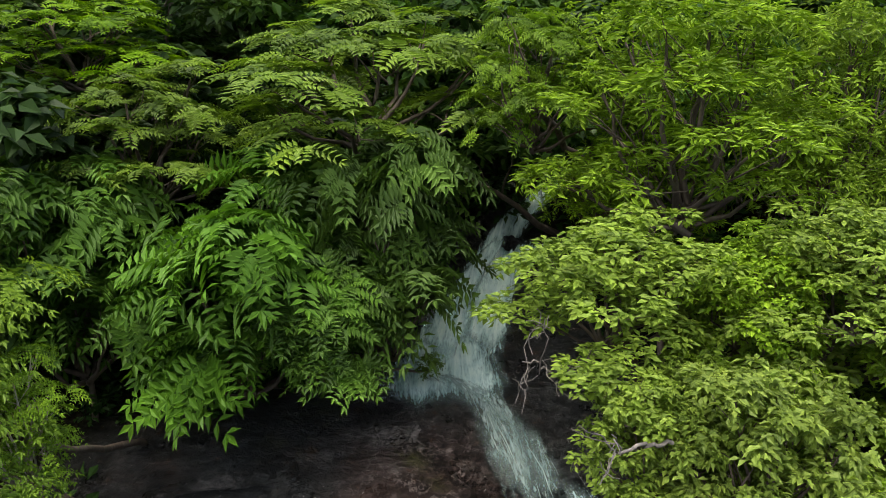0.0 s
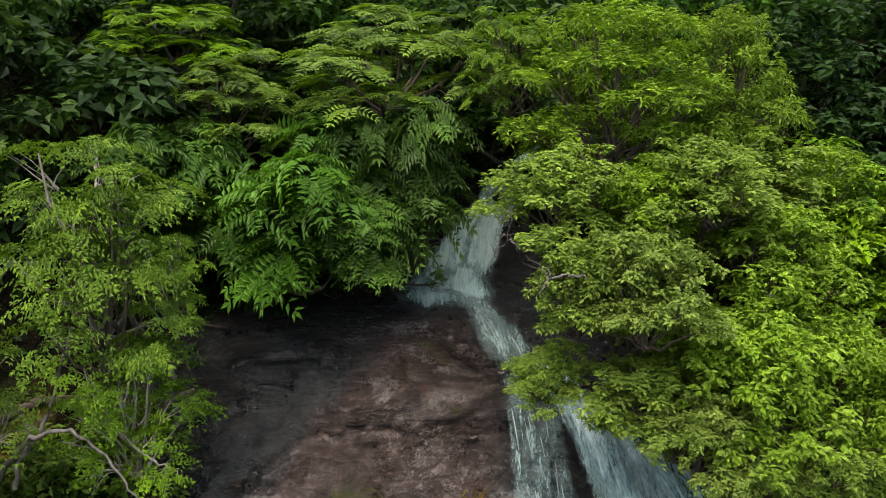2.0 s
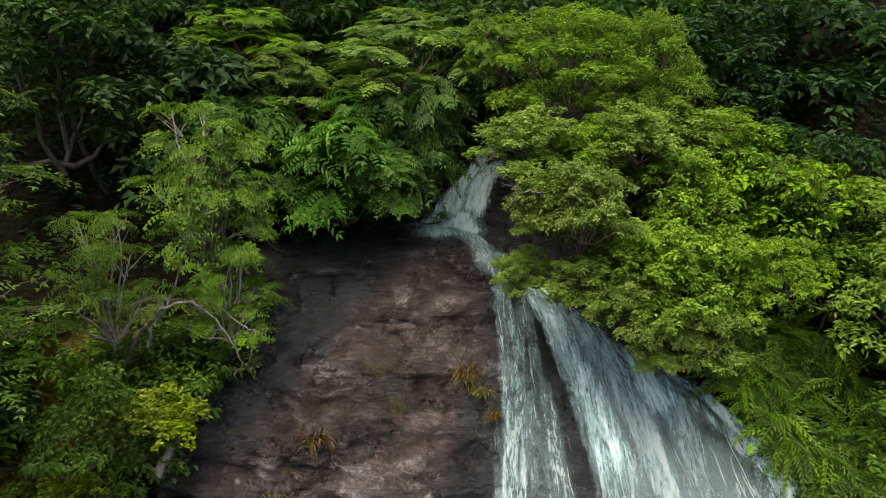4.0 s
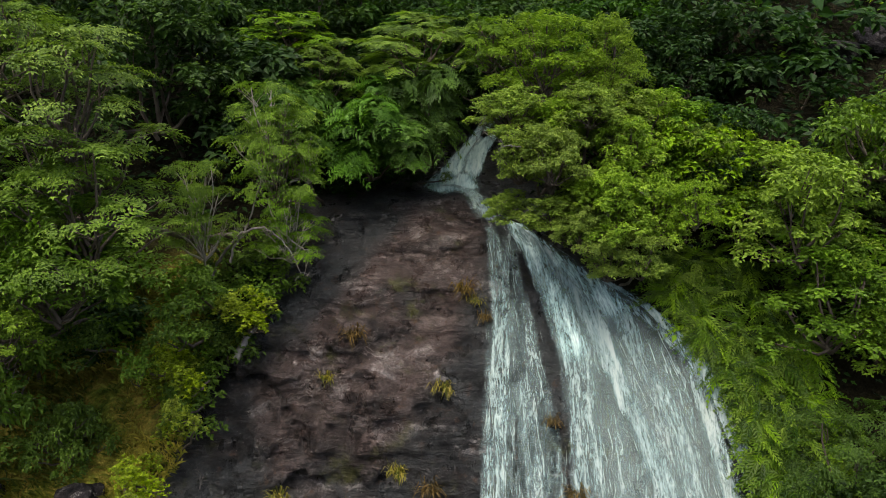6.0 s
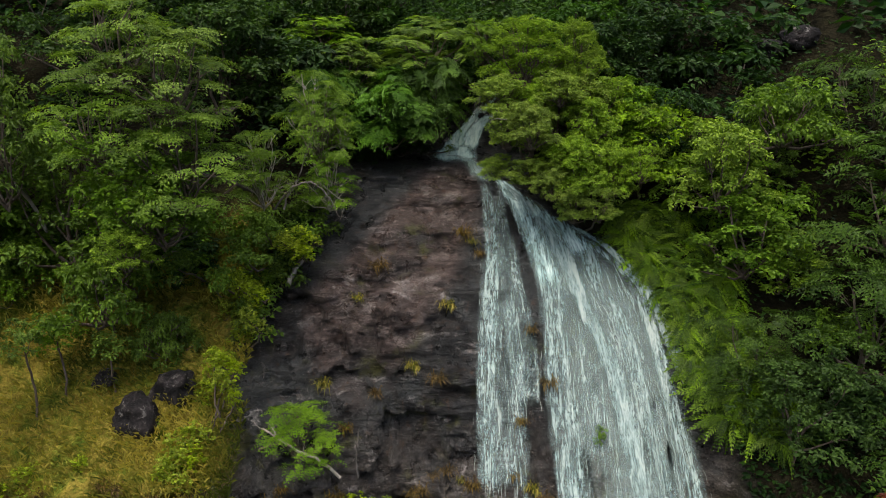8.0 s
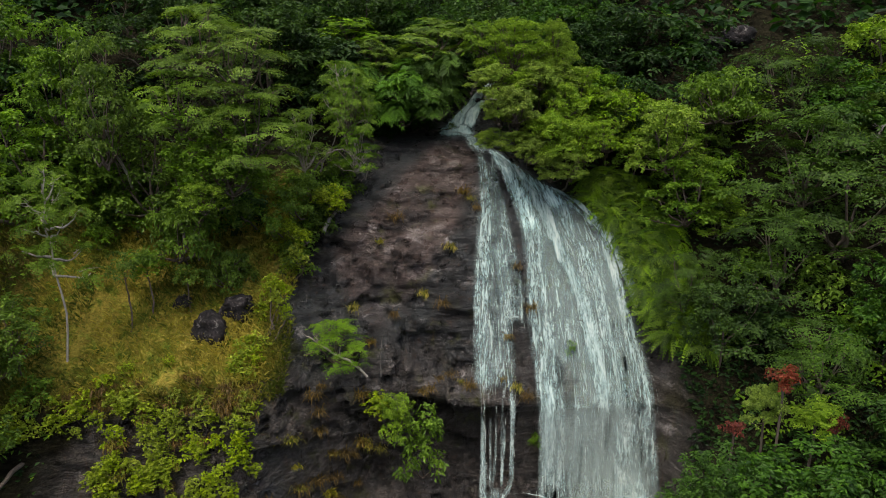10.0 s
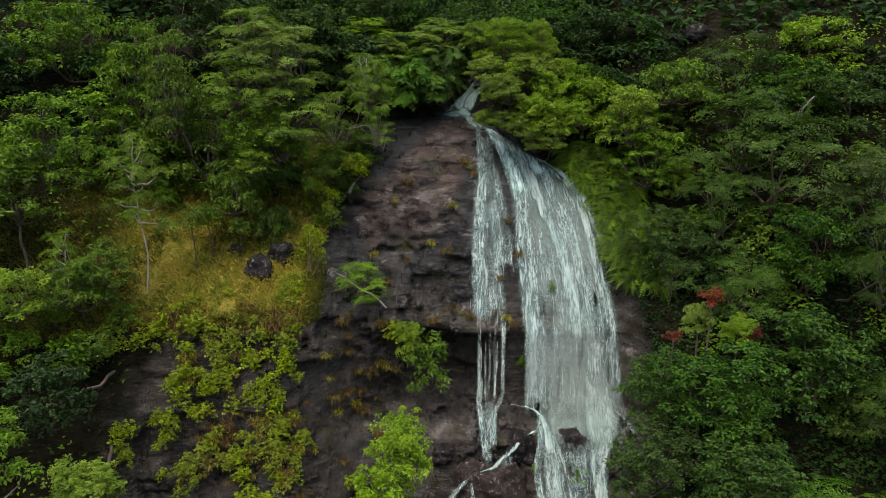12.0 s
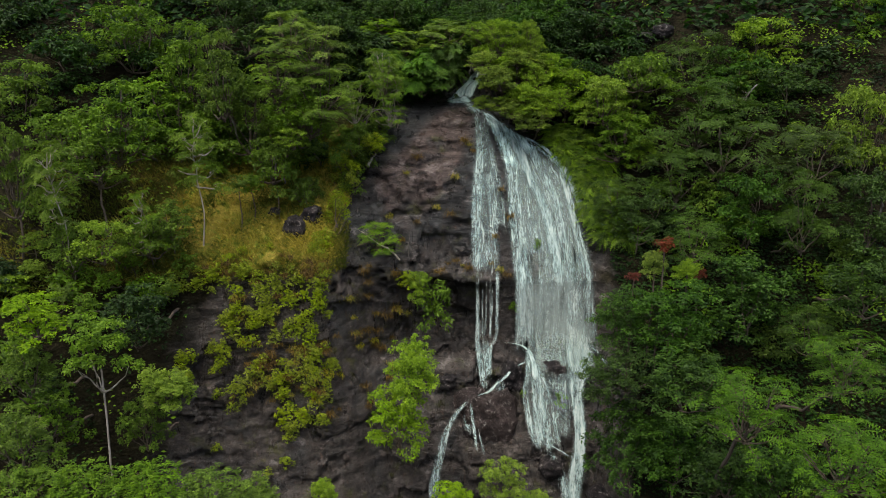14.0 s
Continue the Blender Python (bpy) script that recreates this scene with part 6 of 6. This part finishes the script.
# ---- low growth ----
def low_growth():
    """The tangle of leaves that covers the soil, and the shrubs that stand in it."""
    rng = np.random.default_rng(77)
    n = 92000
    x, z = rng.uniform(-36, 36, n), np.concatenate([rng.uniform(5, 25, n // 2), rng.uniform(25, 41, n - n // 2)])
    x[:30000], z[:30000] = rng.uniform(8, 26, 30000), rng.uniform(5, 20, 30000)
    lump = np.array([fractal(a * 0.6, 2.2, c * 0.6, 3) for a, c in zip(x, z)])
    keep = ~((x > rock_left(z) - 0.1 + 0.5 * lump) & (x < rock_right(z) + 0.15)) & ~((x > -14.5) & (x < -5.9) & (z > 17.6) & (z < 22.0 + lump))
    x, z, lump = x[keep], z[keep], lump[keep]
    ledge = (x > -28) & (x < -5) & (z > 16.5) & (z < 25)
    # darker leaves in the hollows, paler on the lumps: shade put into the colour
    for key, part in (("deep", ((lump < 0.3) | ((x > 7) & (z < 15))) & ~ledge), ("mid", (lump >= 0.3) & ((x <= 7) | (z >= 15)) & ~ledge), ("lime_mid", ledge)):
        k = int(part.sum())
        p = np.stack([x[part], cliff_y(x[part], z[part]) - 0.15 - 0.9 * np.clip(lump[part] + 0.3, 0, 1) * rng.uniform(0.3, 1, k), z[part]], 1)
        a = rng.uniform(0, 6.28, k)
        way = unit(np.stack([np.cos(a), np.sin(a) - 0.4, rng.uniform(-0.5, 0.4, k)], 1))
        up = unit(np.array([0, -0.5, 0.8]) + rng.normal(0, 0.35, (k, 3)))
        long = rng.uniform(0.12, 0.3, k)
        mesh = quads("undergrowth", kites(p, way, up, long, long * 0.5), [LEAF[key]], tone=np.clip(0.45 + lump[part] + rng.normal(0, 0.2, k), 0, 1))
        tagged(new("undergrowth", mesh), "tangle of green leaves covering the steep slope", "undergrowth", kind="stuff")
    k = 26000
    x, z = rng.uniform(-60, 60, k), rng.uniform(30, 44.5, k)
    p = np.stack([x, cliff_y(x, z) - rng.uniform(0.1, 1.6, k), z], 1)
    a = rng.uniform(0, 6.28, k)
    way = unit(np.stack([np.cos(a), np.sin(a) - 0.4, rng.uniform(-0.6, 0.3, k)], 1))
    long = rng.uniform(0.4, 0.8, k)
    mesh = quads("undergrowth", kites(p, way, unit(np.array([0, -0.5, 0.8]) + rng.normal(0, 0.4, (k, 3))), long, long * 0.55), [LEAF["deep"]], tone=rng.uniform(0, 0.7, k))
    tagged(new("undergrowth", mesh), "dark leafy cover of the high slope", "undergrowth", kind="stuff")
    for key, label, count in (("dark_shrub", "dark green leafy shrub on the slope", 24), ("shrub", "green leafy shrub on the slope", 36)):
        done = 0
        while done < count:
            x, z = rng.uniform(-22, 22), rng.uniform(8, 29)
            if rock_left(z) - 0.4 < x < rock_right(z) + 0.5 or (-14.5 < x < -5.8 and 17.5 < z < 22.2):
                continue
            s = rng.uniform(0.8, 1.5)
            tree(key, x, float(cliff_y(x, z)) - 0.4, z + 0.5, 2.0 * s, 1.6 * s, label, "shrub", "shrubs of the slope", 0.8, name="shrub", variant=int(rng.integers(0, 99)))
            done += 1
    for i in range(26):
        x, z = rng.uniform(-15, -5.6), rng.uniform(21.6, 24.0)
        if x > rock_left(z) - 0.4:
            continue
        s = rng.uniform(0.7, 1.2)
        tree("shrub", x, float(cliff_y(x, z)) - 0.3, z + 0.4, 1.9 * s, 1.5 * s, "green leafy shrub above the grassy ledge", "shrub", "shrubs of the slope", 0.6, name="shrub", variant=i)
    # shrubs along the rim of the bare rock
    for z in np.arange(18.6, 25.6, 0.32):
        x = float(rock_left(z)) - rng.uniform(0.0, 0.5)
        if z < 21.0 or z > 24.2:
            continue
        s = rng.uniform(0.6, 1.1)
        tree("shrub" if rng.random() < 0.8 else "dark_shrub", x, float(cliff_y(x, z)) - 0.2, z + 0.35, 1.8 * s, 1.4 * s, "dark leafy shrub at the rim of the bare rock", "shrub", "shrubs of the slope", 0.6, name="shrub", variant=int(rng.integers(0, 99)))


low_growth()


def cliff_shrubs():
    """Round-leaved shrubs that cling to the cliff in clusters: x, z, spread, how many."""
    rng = np.random.default_rng(8)
    label = "yellow-green round-leaved shrub clinging to the dark cliff"
    for x, z, wide, tall, count in (
        (-7.0, 20.6, 0.35, 0.8, 5), (-7.2, 18.9, 0.6, 0.7, 6), (-6.1, 22.6, 0.7, 0.3, 5), (-6.4, 21.6, 0.35, 0.7, 5), (-10.4, 17.9, 0.9, 0.4, 5),
        (-9.6, 17.0, 0.9, 0.7, 8), (-7.9, 17.3, 1.0, 0.6, 9), (-8.9, 16.0, 1.2, 0.6, 10), (-7.3, 16.2, 0.6, 0.5, 4), (-8.7, 15.0, 0.7, 0.4, 4), (-11.6, 16.2, 0.25, 1.2, 6), (-13.6, 17.3, 1.0, 0.5, 7), (-12.4, 18.0, 0.7, 0.4, 4),
        (-10.4, 13.8, 0.8, 0.8, 5), (-8.4, 13.2, 0.9, 1.0, 7), (-6.9, 12.6, 0.6, 0.9, 6), (-7.6, 11.0, 0.7, 0.7, 4), (-12.4, 14.2, 0.5, 0.8, 4), (-9.6, 12.4, 0.8, 0.5, 3),
        (-2.8, 16.6, 0.5, 0.5, 3), (-11.7, 11.2, 0.8, 1.5, 5), (-9.0, 9.2, 0.5, 1.0, 4), (-14.2, 13.5, 0.6, 1.2, 5),
        (-7.2, 18.9, 0.5, 0.45, 3), (-7.6, 17.2, 0.5, 0.45, 3), (-10.5, 16.4, 0.5, 0.45, 3), (-11.9, 15.1, 0.5, 0.45, 3), (-8.4, 15.1, 0.5, 0.45, 3), (-12.5, 13.4, 0.5, 0.45, 3), (-10.4, 12.9, 0.5, 0.45, 3), (-7.5, 12.9, 0.5, 0.45, 3), (-7.5, 11.6, 0.5, 0.45, 3), (-11.0, 11.8, 0.5, 0.45, 3), (-13.6, 13.0, 0.5, 0.45, 3), (-8.9, 10.8, 0.5, 0.45, 3),
        (-14.0, 17.3, 0.8, 0.3, 6), (-15.2, 17.0, 0.6, 0.3, 4), (-12.7, 17.5, 0.6, 0.3, 4), (-10.3, 15.4, 0.4, 0.8, 5), (-7.9, 14.5, 0.7, 0.8, 6), (-7.2, 13.4, 0.5, 0.7, 5), (-8.5, 12.2, 0.5, 0.6, 4), (-7.3, 11.4, 0.4, 0.6, 4),
    ):
        for _ in range(count):
            px, pz = x + 1.15 * rng.uniform(-wide, wide), z + 1.15 * rng.uniform(-tall, tall)
            s = rng.uniform(0.36, 0.7)
            tree("round", px, float(cliff_y(px, pz)) - 0.25, pz, 1.6 * s, 1.4 * s, label, "shrub", "shrubs on the cliff", 0.3, name="shrub", variant=int(rng.integers(0, 99)))


cliff_shrubs()


def ferns():
    rng = np.random.default_rng(4)
    meshes = [frond_mesh(s) for s in range(5)]
    for i in range(230):
        z = rng.uniform(18.6, 24.2)
        x = max(float(rock_right(z)) - 0.1, float(np.interp(z, [17.4, 19.0, 20.7, 22.3, 23.3], [7.9, 7.6, 7.1, 6.5, 5.5]))) + 2.3 * rng.random() ** 1.4
        fern = new("fern")
        s = rng.uniform(0.7, 1.15)
        fern.matrix_basis = pose(x, float(cliff_y(x, z)) - 0.35, z, rng.uniform(15, 45), rng.uniform(-15, 15), rng.uniform(-40, 40)) @ Matrix.Diagonal((s, s, s, 1))
        tagged(fern, "bright green fern arching beside the falling water", "fern", "ferns beside the falls")
        for j in range(8):
            under("frond", meshes[int(rng.integers(0, 5))], fern, "", pose(0, 0, 0, rng.uniform(-10, 35), 0, 180 + rng.uniform(-125, 125)) @ Matrix.Diagonal((1, rng.uniform(0.7, 1.15), 1, 1)))


ferns()


def tufts():
    rng = np.random.default_rng(6)
    rust, green = [tuft_mesh(s, "rust") for s in (1, 2)], [tuft_mesh(s, "grass", 60) for s in (3, 4)]
    spots = [(-3.9, 19.6), (-3.2, 18.4), (-2.3, 19.4), (-1.2, 20.1), (-0.5, 19.8), (-0.2, 17.4), (0.2, 17.2), (-0.6, 17.3), (0.5, 17.1), (2.3, 17.0), (2.6, 16.8), (1.8, 17.3), (0.6, 23.2), (0.3, 23.4), (0.8, 22.9), (-0.2, 21.6), (2.4, 21.0),
             (-2.4, 22.6), (-3.0, 21.8), (-1.2, 16.9), (-0.9, 17.0), (-3.4, 14.6), (-3.8, 14.3), (-4.2, 14.5), (-2.9, 14.4), (-5.0, 14.0), (-4.6, 13.0), (-5.6, 15.0), (2.0, 18.6), (2.9, 19.6)]
    for n, (x, z) in enumerate(spots + [(rng.uniform(-12, -3.4), rng.uniform(10, 17.5)) for _ in range(60)] + [(rng.uniform(-10.5, -6.5), rng.uniform(11.5, 14.5)) for _ in range(40)] + [(rng.uniform(-13.5, -6.6), rng.uniform(17.5, 18.4)) for _ in range(40)]):
        ob = new("grass_tuft", (rust if n % 3 else green)[n % 2])
        s = rng.uniform(0.6, 1.35)
        ob.matrix_basis = pose(x, float(cliff_y(x, z)) - 0.12, z, rng.uniform(0, 25), 0, rng.uniform(-40, 40)) @ Matrix.Diagonal((s, s, s, 1))
        tagged(ob, "tuft of tawny grass growing from the rock", "grass tuft", "grass tufts on the rock")
    # the meadow of the ledge
    verts, tone = [], []
    n = 0
    while n < 24000:
        x, z = -6.0 - 17 * rng.random() ** 1.35, rng.uniform(17.6, 23.4)
        if fractal(x * 0.5, 1.7, z * 0.5, 3) > 0.55:
            continue
        p = np.array([x, float(cliff_y(x, z)) - 0.12, z])
        l, a = rng.uniform(0.1, 0.3), rng.uniform(0, 6.28)
        side = np.array([np.cos(a), np.sin(a), 0]) * 0.014
        tip = p + np.array([rng.normal(0, 0.12), -0.12 + rng.normal(0, 0.12), l])
        mid = p * 0.45 + tip * 0.55 + np.array([0, 0, 0.06])
        verts += [p - side, p + side, mid + side * 0.8, tip - side * 0.2]
        tone.append(np.clip((0.5 if x > -13.5 else 0.15) + 0.9 * fractal(x * 0.6, 5.0, z * 0.6, 3) + rng.normal(0, 0.2), 0, 1))
        n += 1
    tagged(new("meadow_grass", quads("meadow_grass", verts, [LEAF["grass"]], tone=tone)), "tawny and green grass on the sloping ledge", "grass", kind="stuff")


tufts()

boulder(-8.9, 19.55, (1.5, 1.3, 1.5), 2.0, "dark weathered boulder with pale lichen in the grass", 0.3)
boulder(-8.1, 20.0, (1.3, 1.1, 1.1), 5.0, "dark weathered boulder sunk in the grass", 0.3)
boulder(-10.2, 20.1, (0.8, 0.8, 0.5), 9.0, "small dark rock sunk in the grass", 0.2)
boulder(1.45, 9.4, (4.2, 2.6, 4.2), 12.0, "large brown-grey wet boulder under the falls", -0.12, BROWN_ROCK)
boulder(2.9, 11.5, (1.8, 1.3, 2.4), 41.0, "dark wet block of rock under the falling water", -0.05)
boulder(5.2, 11.5, (1.6, 1.3, 2.2), 44.0, "dark wet block of rock under the falling water", -0.05)
boulder(1.15, 26.55, (0.5, 0.6, 0.3), 47.0, "small dark rock parting the upper cascade", 0.2)
boulder(4.9, 7.4, (1.6, 1.5, 1.6), 24.0, "dark wet boulder in the lower cascade", 0.1)
boulder(7.4, 6.2, (1.8, 1.5, 1.6), 27.0, "dark rock beside the lower cascade", 0.1)
boulder(-0.6, 11.3, (1.2, 1.0, 0.9), 18.0, "small dark rock beside the lower cascade", 0.1)


boulder(11.7, 29.2, (1.3, 1.0, 0.8), 31.0, "pale lichen-covered rock high on the dark slope", 0.3)
boulder(12.9, 29.6, (1.7, 1.2, 1.0), 33.0, "weathered grey rock high on the dark slope", 0.3)


# ---- dead wood and odd plants ----
def along(name, points, radii, mat, label, category="branch", twigs=0, seed=1):
    """Bare wood along points, with crooked side twigs."""
    rng = np.random.default_rng(seed)
    pts = np.asarray(points, float)
    s = np.linspace(0, len(pts) - 1, 4 * len(pts))
    fine = np.stack([np.interp(s, np.arange(len(pts)), pts[:, k]) for k in range(3)], 1)
    for _ in range(2):
        fine[1:-1] = (fine[:-2] + 2 * fine[1:-1] + fine[2:]) / 4
    fine[1:-1] += rng.normal(0, 0.015, (len(fine) - 2, 3))
    ob = new(name)
    ob.location = pts[0]
    tagged(ob, label, category)
    v, f = tube(fine - pts[0], np.interp(np.linspace(0, 1, len(fine)), np.linspace(0, 1, len(radii)), radii), 7)
    under("stem", quads("stem", v, [mat], f, smooth_faces=True), ob)
    for i in range(twigs):
        k = int(rng.integers(len(fine) // 4, len(fine)))
        way = unit(rng.normal(0, 1, 3) + np.array([0, -0.2, 0.7])) * rng.uniform(0.2, 0.55)
        a = fine[k] - pts[0]
        tubes = [bough(rng, a, a + way, min(radii[-1] * 0.7, 0.012), 0.004, 0.1, 0.3, 6, 4)]
        for _ in range(3):
            b = a + way * rng.uniform(0.4, 0.9)
            tubes.append(bough(rng, b, b + unit(rng.normal(0, 1, 3) + way) * rng.uniform(0.08, 0.25), 0.005, 0.003, 0, 0.3, 4, 3))
        v, f = joined(tubes)
        under("twig", quads("twig", v, [mat], f, smooth_faces=True), ob)
    return ob

along("dead_log", [(-5.25, 4.20, 22.15), (-5.12, 4.35, 22.46), (-4.96, 4.60, 22.72), (-4.85, 4.90, 22.84)], (0.1, 0.09, 0.07), PALE_BARK, "broken white dead log at the rim of the rock", "log", 1, 1)
along("crooked_tree", [(-5.91, 5.00, 24.03), (-5.51, 4.80, 24.71), (-4.99, 4.60, 25.24), (-4.45, 4.50, 25.43), (-4.09, 4.40, 25.19), (-3.73, 4.30, 24.78), (-3.58, 4.30, 24.33)], (0.04, 0.035, 0.028, 0.02, 0.014, 0.01), GREY_BARK, "crooked pale leaning tree stem over the rock", "tree", 7, 2)
along("bare_shrub", [(-9.67, 2.30, 21.53), (-9.61, 2.20, 22.10), (-9.51, 2.20, 22.71)], (0.04, 0.03, 0.015), GREY_BARK, "leafless grey shrub on the slope", "shrub", 9, 3)
along("bare_shrub", [(-10.14, 2.20, 22.10), (-10.08, 2.10, 22.66), (-10.17, 2.10, 23.09)], (0.06, 0.05, 0.03), GREY_BARK, "leafless grey broken stem on the slope", "shrub", 4, 4)
along("bare_sapling", [(-5.87, 2.30, 18.96), (-5.77, 2.20, 19.58), (-5.66, 2.20, 20.23)], (0.025, 0.018, 0.01), GREY_BARK, "thin bare sapling against the dark rock", "sapling", 4, 5)
along("leaning_stem", [(-3.21, 0.20, 17.77), (-3.71, 0.10, 18.36), (-4.48, 0.00, 18.83), (-5.25, 0.00, 19.43)], (0.05, 0.045, 0.035, 0.02), PALE_BARK, "pale leaning stem growing out of the rock", "tree", 5, 6)
along("bare_sapling", [(-2.71, 0.20, 17.78), (-2.73, 0.10, 18.55), (-2.62, 0.10, 19.40)], (0.03, 0.02, 0.012), GREY_BARK, "thin bare stem growing out of the rock", "sapling", 2, 7)
along("pale_branch", [(-4.42, 5.00, 25.44), (-4.08, 4.90, 25.12), (-3.61, 4.80, 24.79), (-3.41, 4.80, 24.70), (-3.61, 4.80, 24.13)], (0.022, 0.02, 0.016, 0.012, 0.008), PALE_BARK, "pale bare branch hanging over the rock", "branch", 4, 8)
along("pale_branch", [(-5.35, 4.70, 24.47), (-5.26, 4.70, 24.84), (-5.06, 4.80, 25.07), (-4.85, 4.90, 25.48), (-4.52, 5.00, 26.51)], (0.035, 0.032, 0.028, 0.022, 0.016), GREY_BARK, "pale crooked trunk rising from the rock's edge", "branch", 3, 9)
along("bare_branch", [(5.36, 5.20, 25.74), (4.47, 5.00, 26.17), (3.69, 4.90, 26.68)], (0.018, 0.014, 0.008), GREY_BARK, "bare grey branch among the leaves above the falls", "branch", 6, 10)
along("bare_branch", [(4.80, 6.20, 27.35), (4.20, 6.00, 27.31), (3.92, 5.90, 27.20)], (0.018, 0.014, 0.008), GREY_BARK, "bare grey branch among the leaves above the falls", "branch", 8, 11)
along("bare_branch", [(1.56, 4.60, 27.29), (1.34, 4.50, 27.33), (1.13, 4.40, 27.34)], (0.016, 0.014, 0.01), GREY_BARK, "bare grey branch sticking out over the water", "branch", 3, 12)
along("bare_branch", [(0.95, 5.40, 27.34), (0.75, 5.30, 27.53), (0.59, 5.20, 27.62)], (0.01, 0.008, 0.005), GREY_BARK, "bare dead twigs beside the cascade", "branch", 6, 13)
along("bare_branch", [(19.65, -4.20, 21.32), (19.71, -4.30, 21.88), (19.49, -4.30, 22.42)], (0.06, 0.05, 0.03), GREY_BARK, "broken bare trunk among the trees", "branch", 1, 14)
along("bare_branch", [(16.46, 4.00, 26.82), (15.96, 3.80, 26.38), (15.80, 3.80, 25.92)], (0.04, 0.03, 0.02), GREY_BARK, "bare grey bough in the feathery crown", "branch", 4, 15)
tree("shrub", -0.17, 9.30, 25.68, 0.5, 0.35, "small green bush growing in the water at the lip", "shrub", name="shrub")
tree("shrub", 4.39, 1.79, 18.21, 0.5, 0.6, "small yellow-green clump growing in the falling water", "shrub", name="shrub")
tree("shrub", 3.05, 0.64, 14.91, 0.6, 0.7, "small yellow-green clump growing in the falling water", "shrub", name="shrub")
tree("shrub", 5.49, -1.93, 10.47, 0.9, 1.0, "small yellow-green clump growing in the falling water", "shrub", name="shrub")
tree("shrub", 3.49, -1.77, 10.88, 0.4, 0.4, "small yellow-green clump growing in the falling water", "shrub", name="shrub")
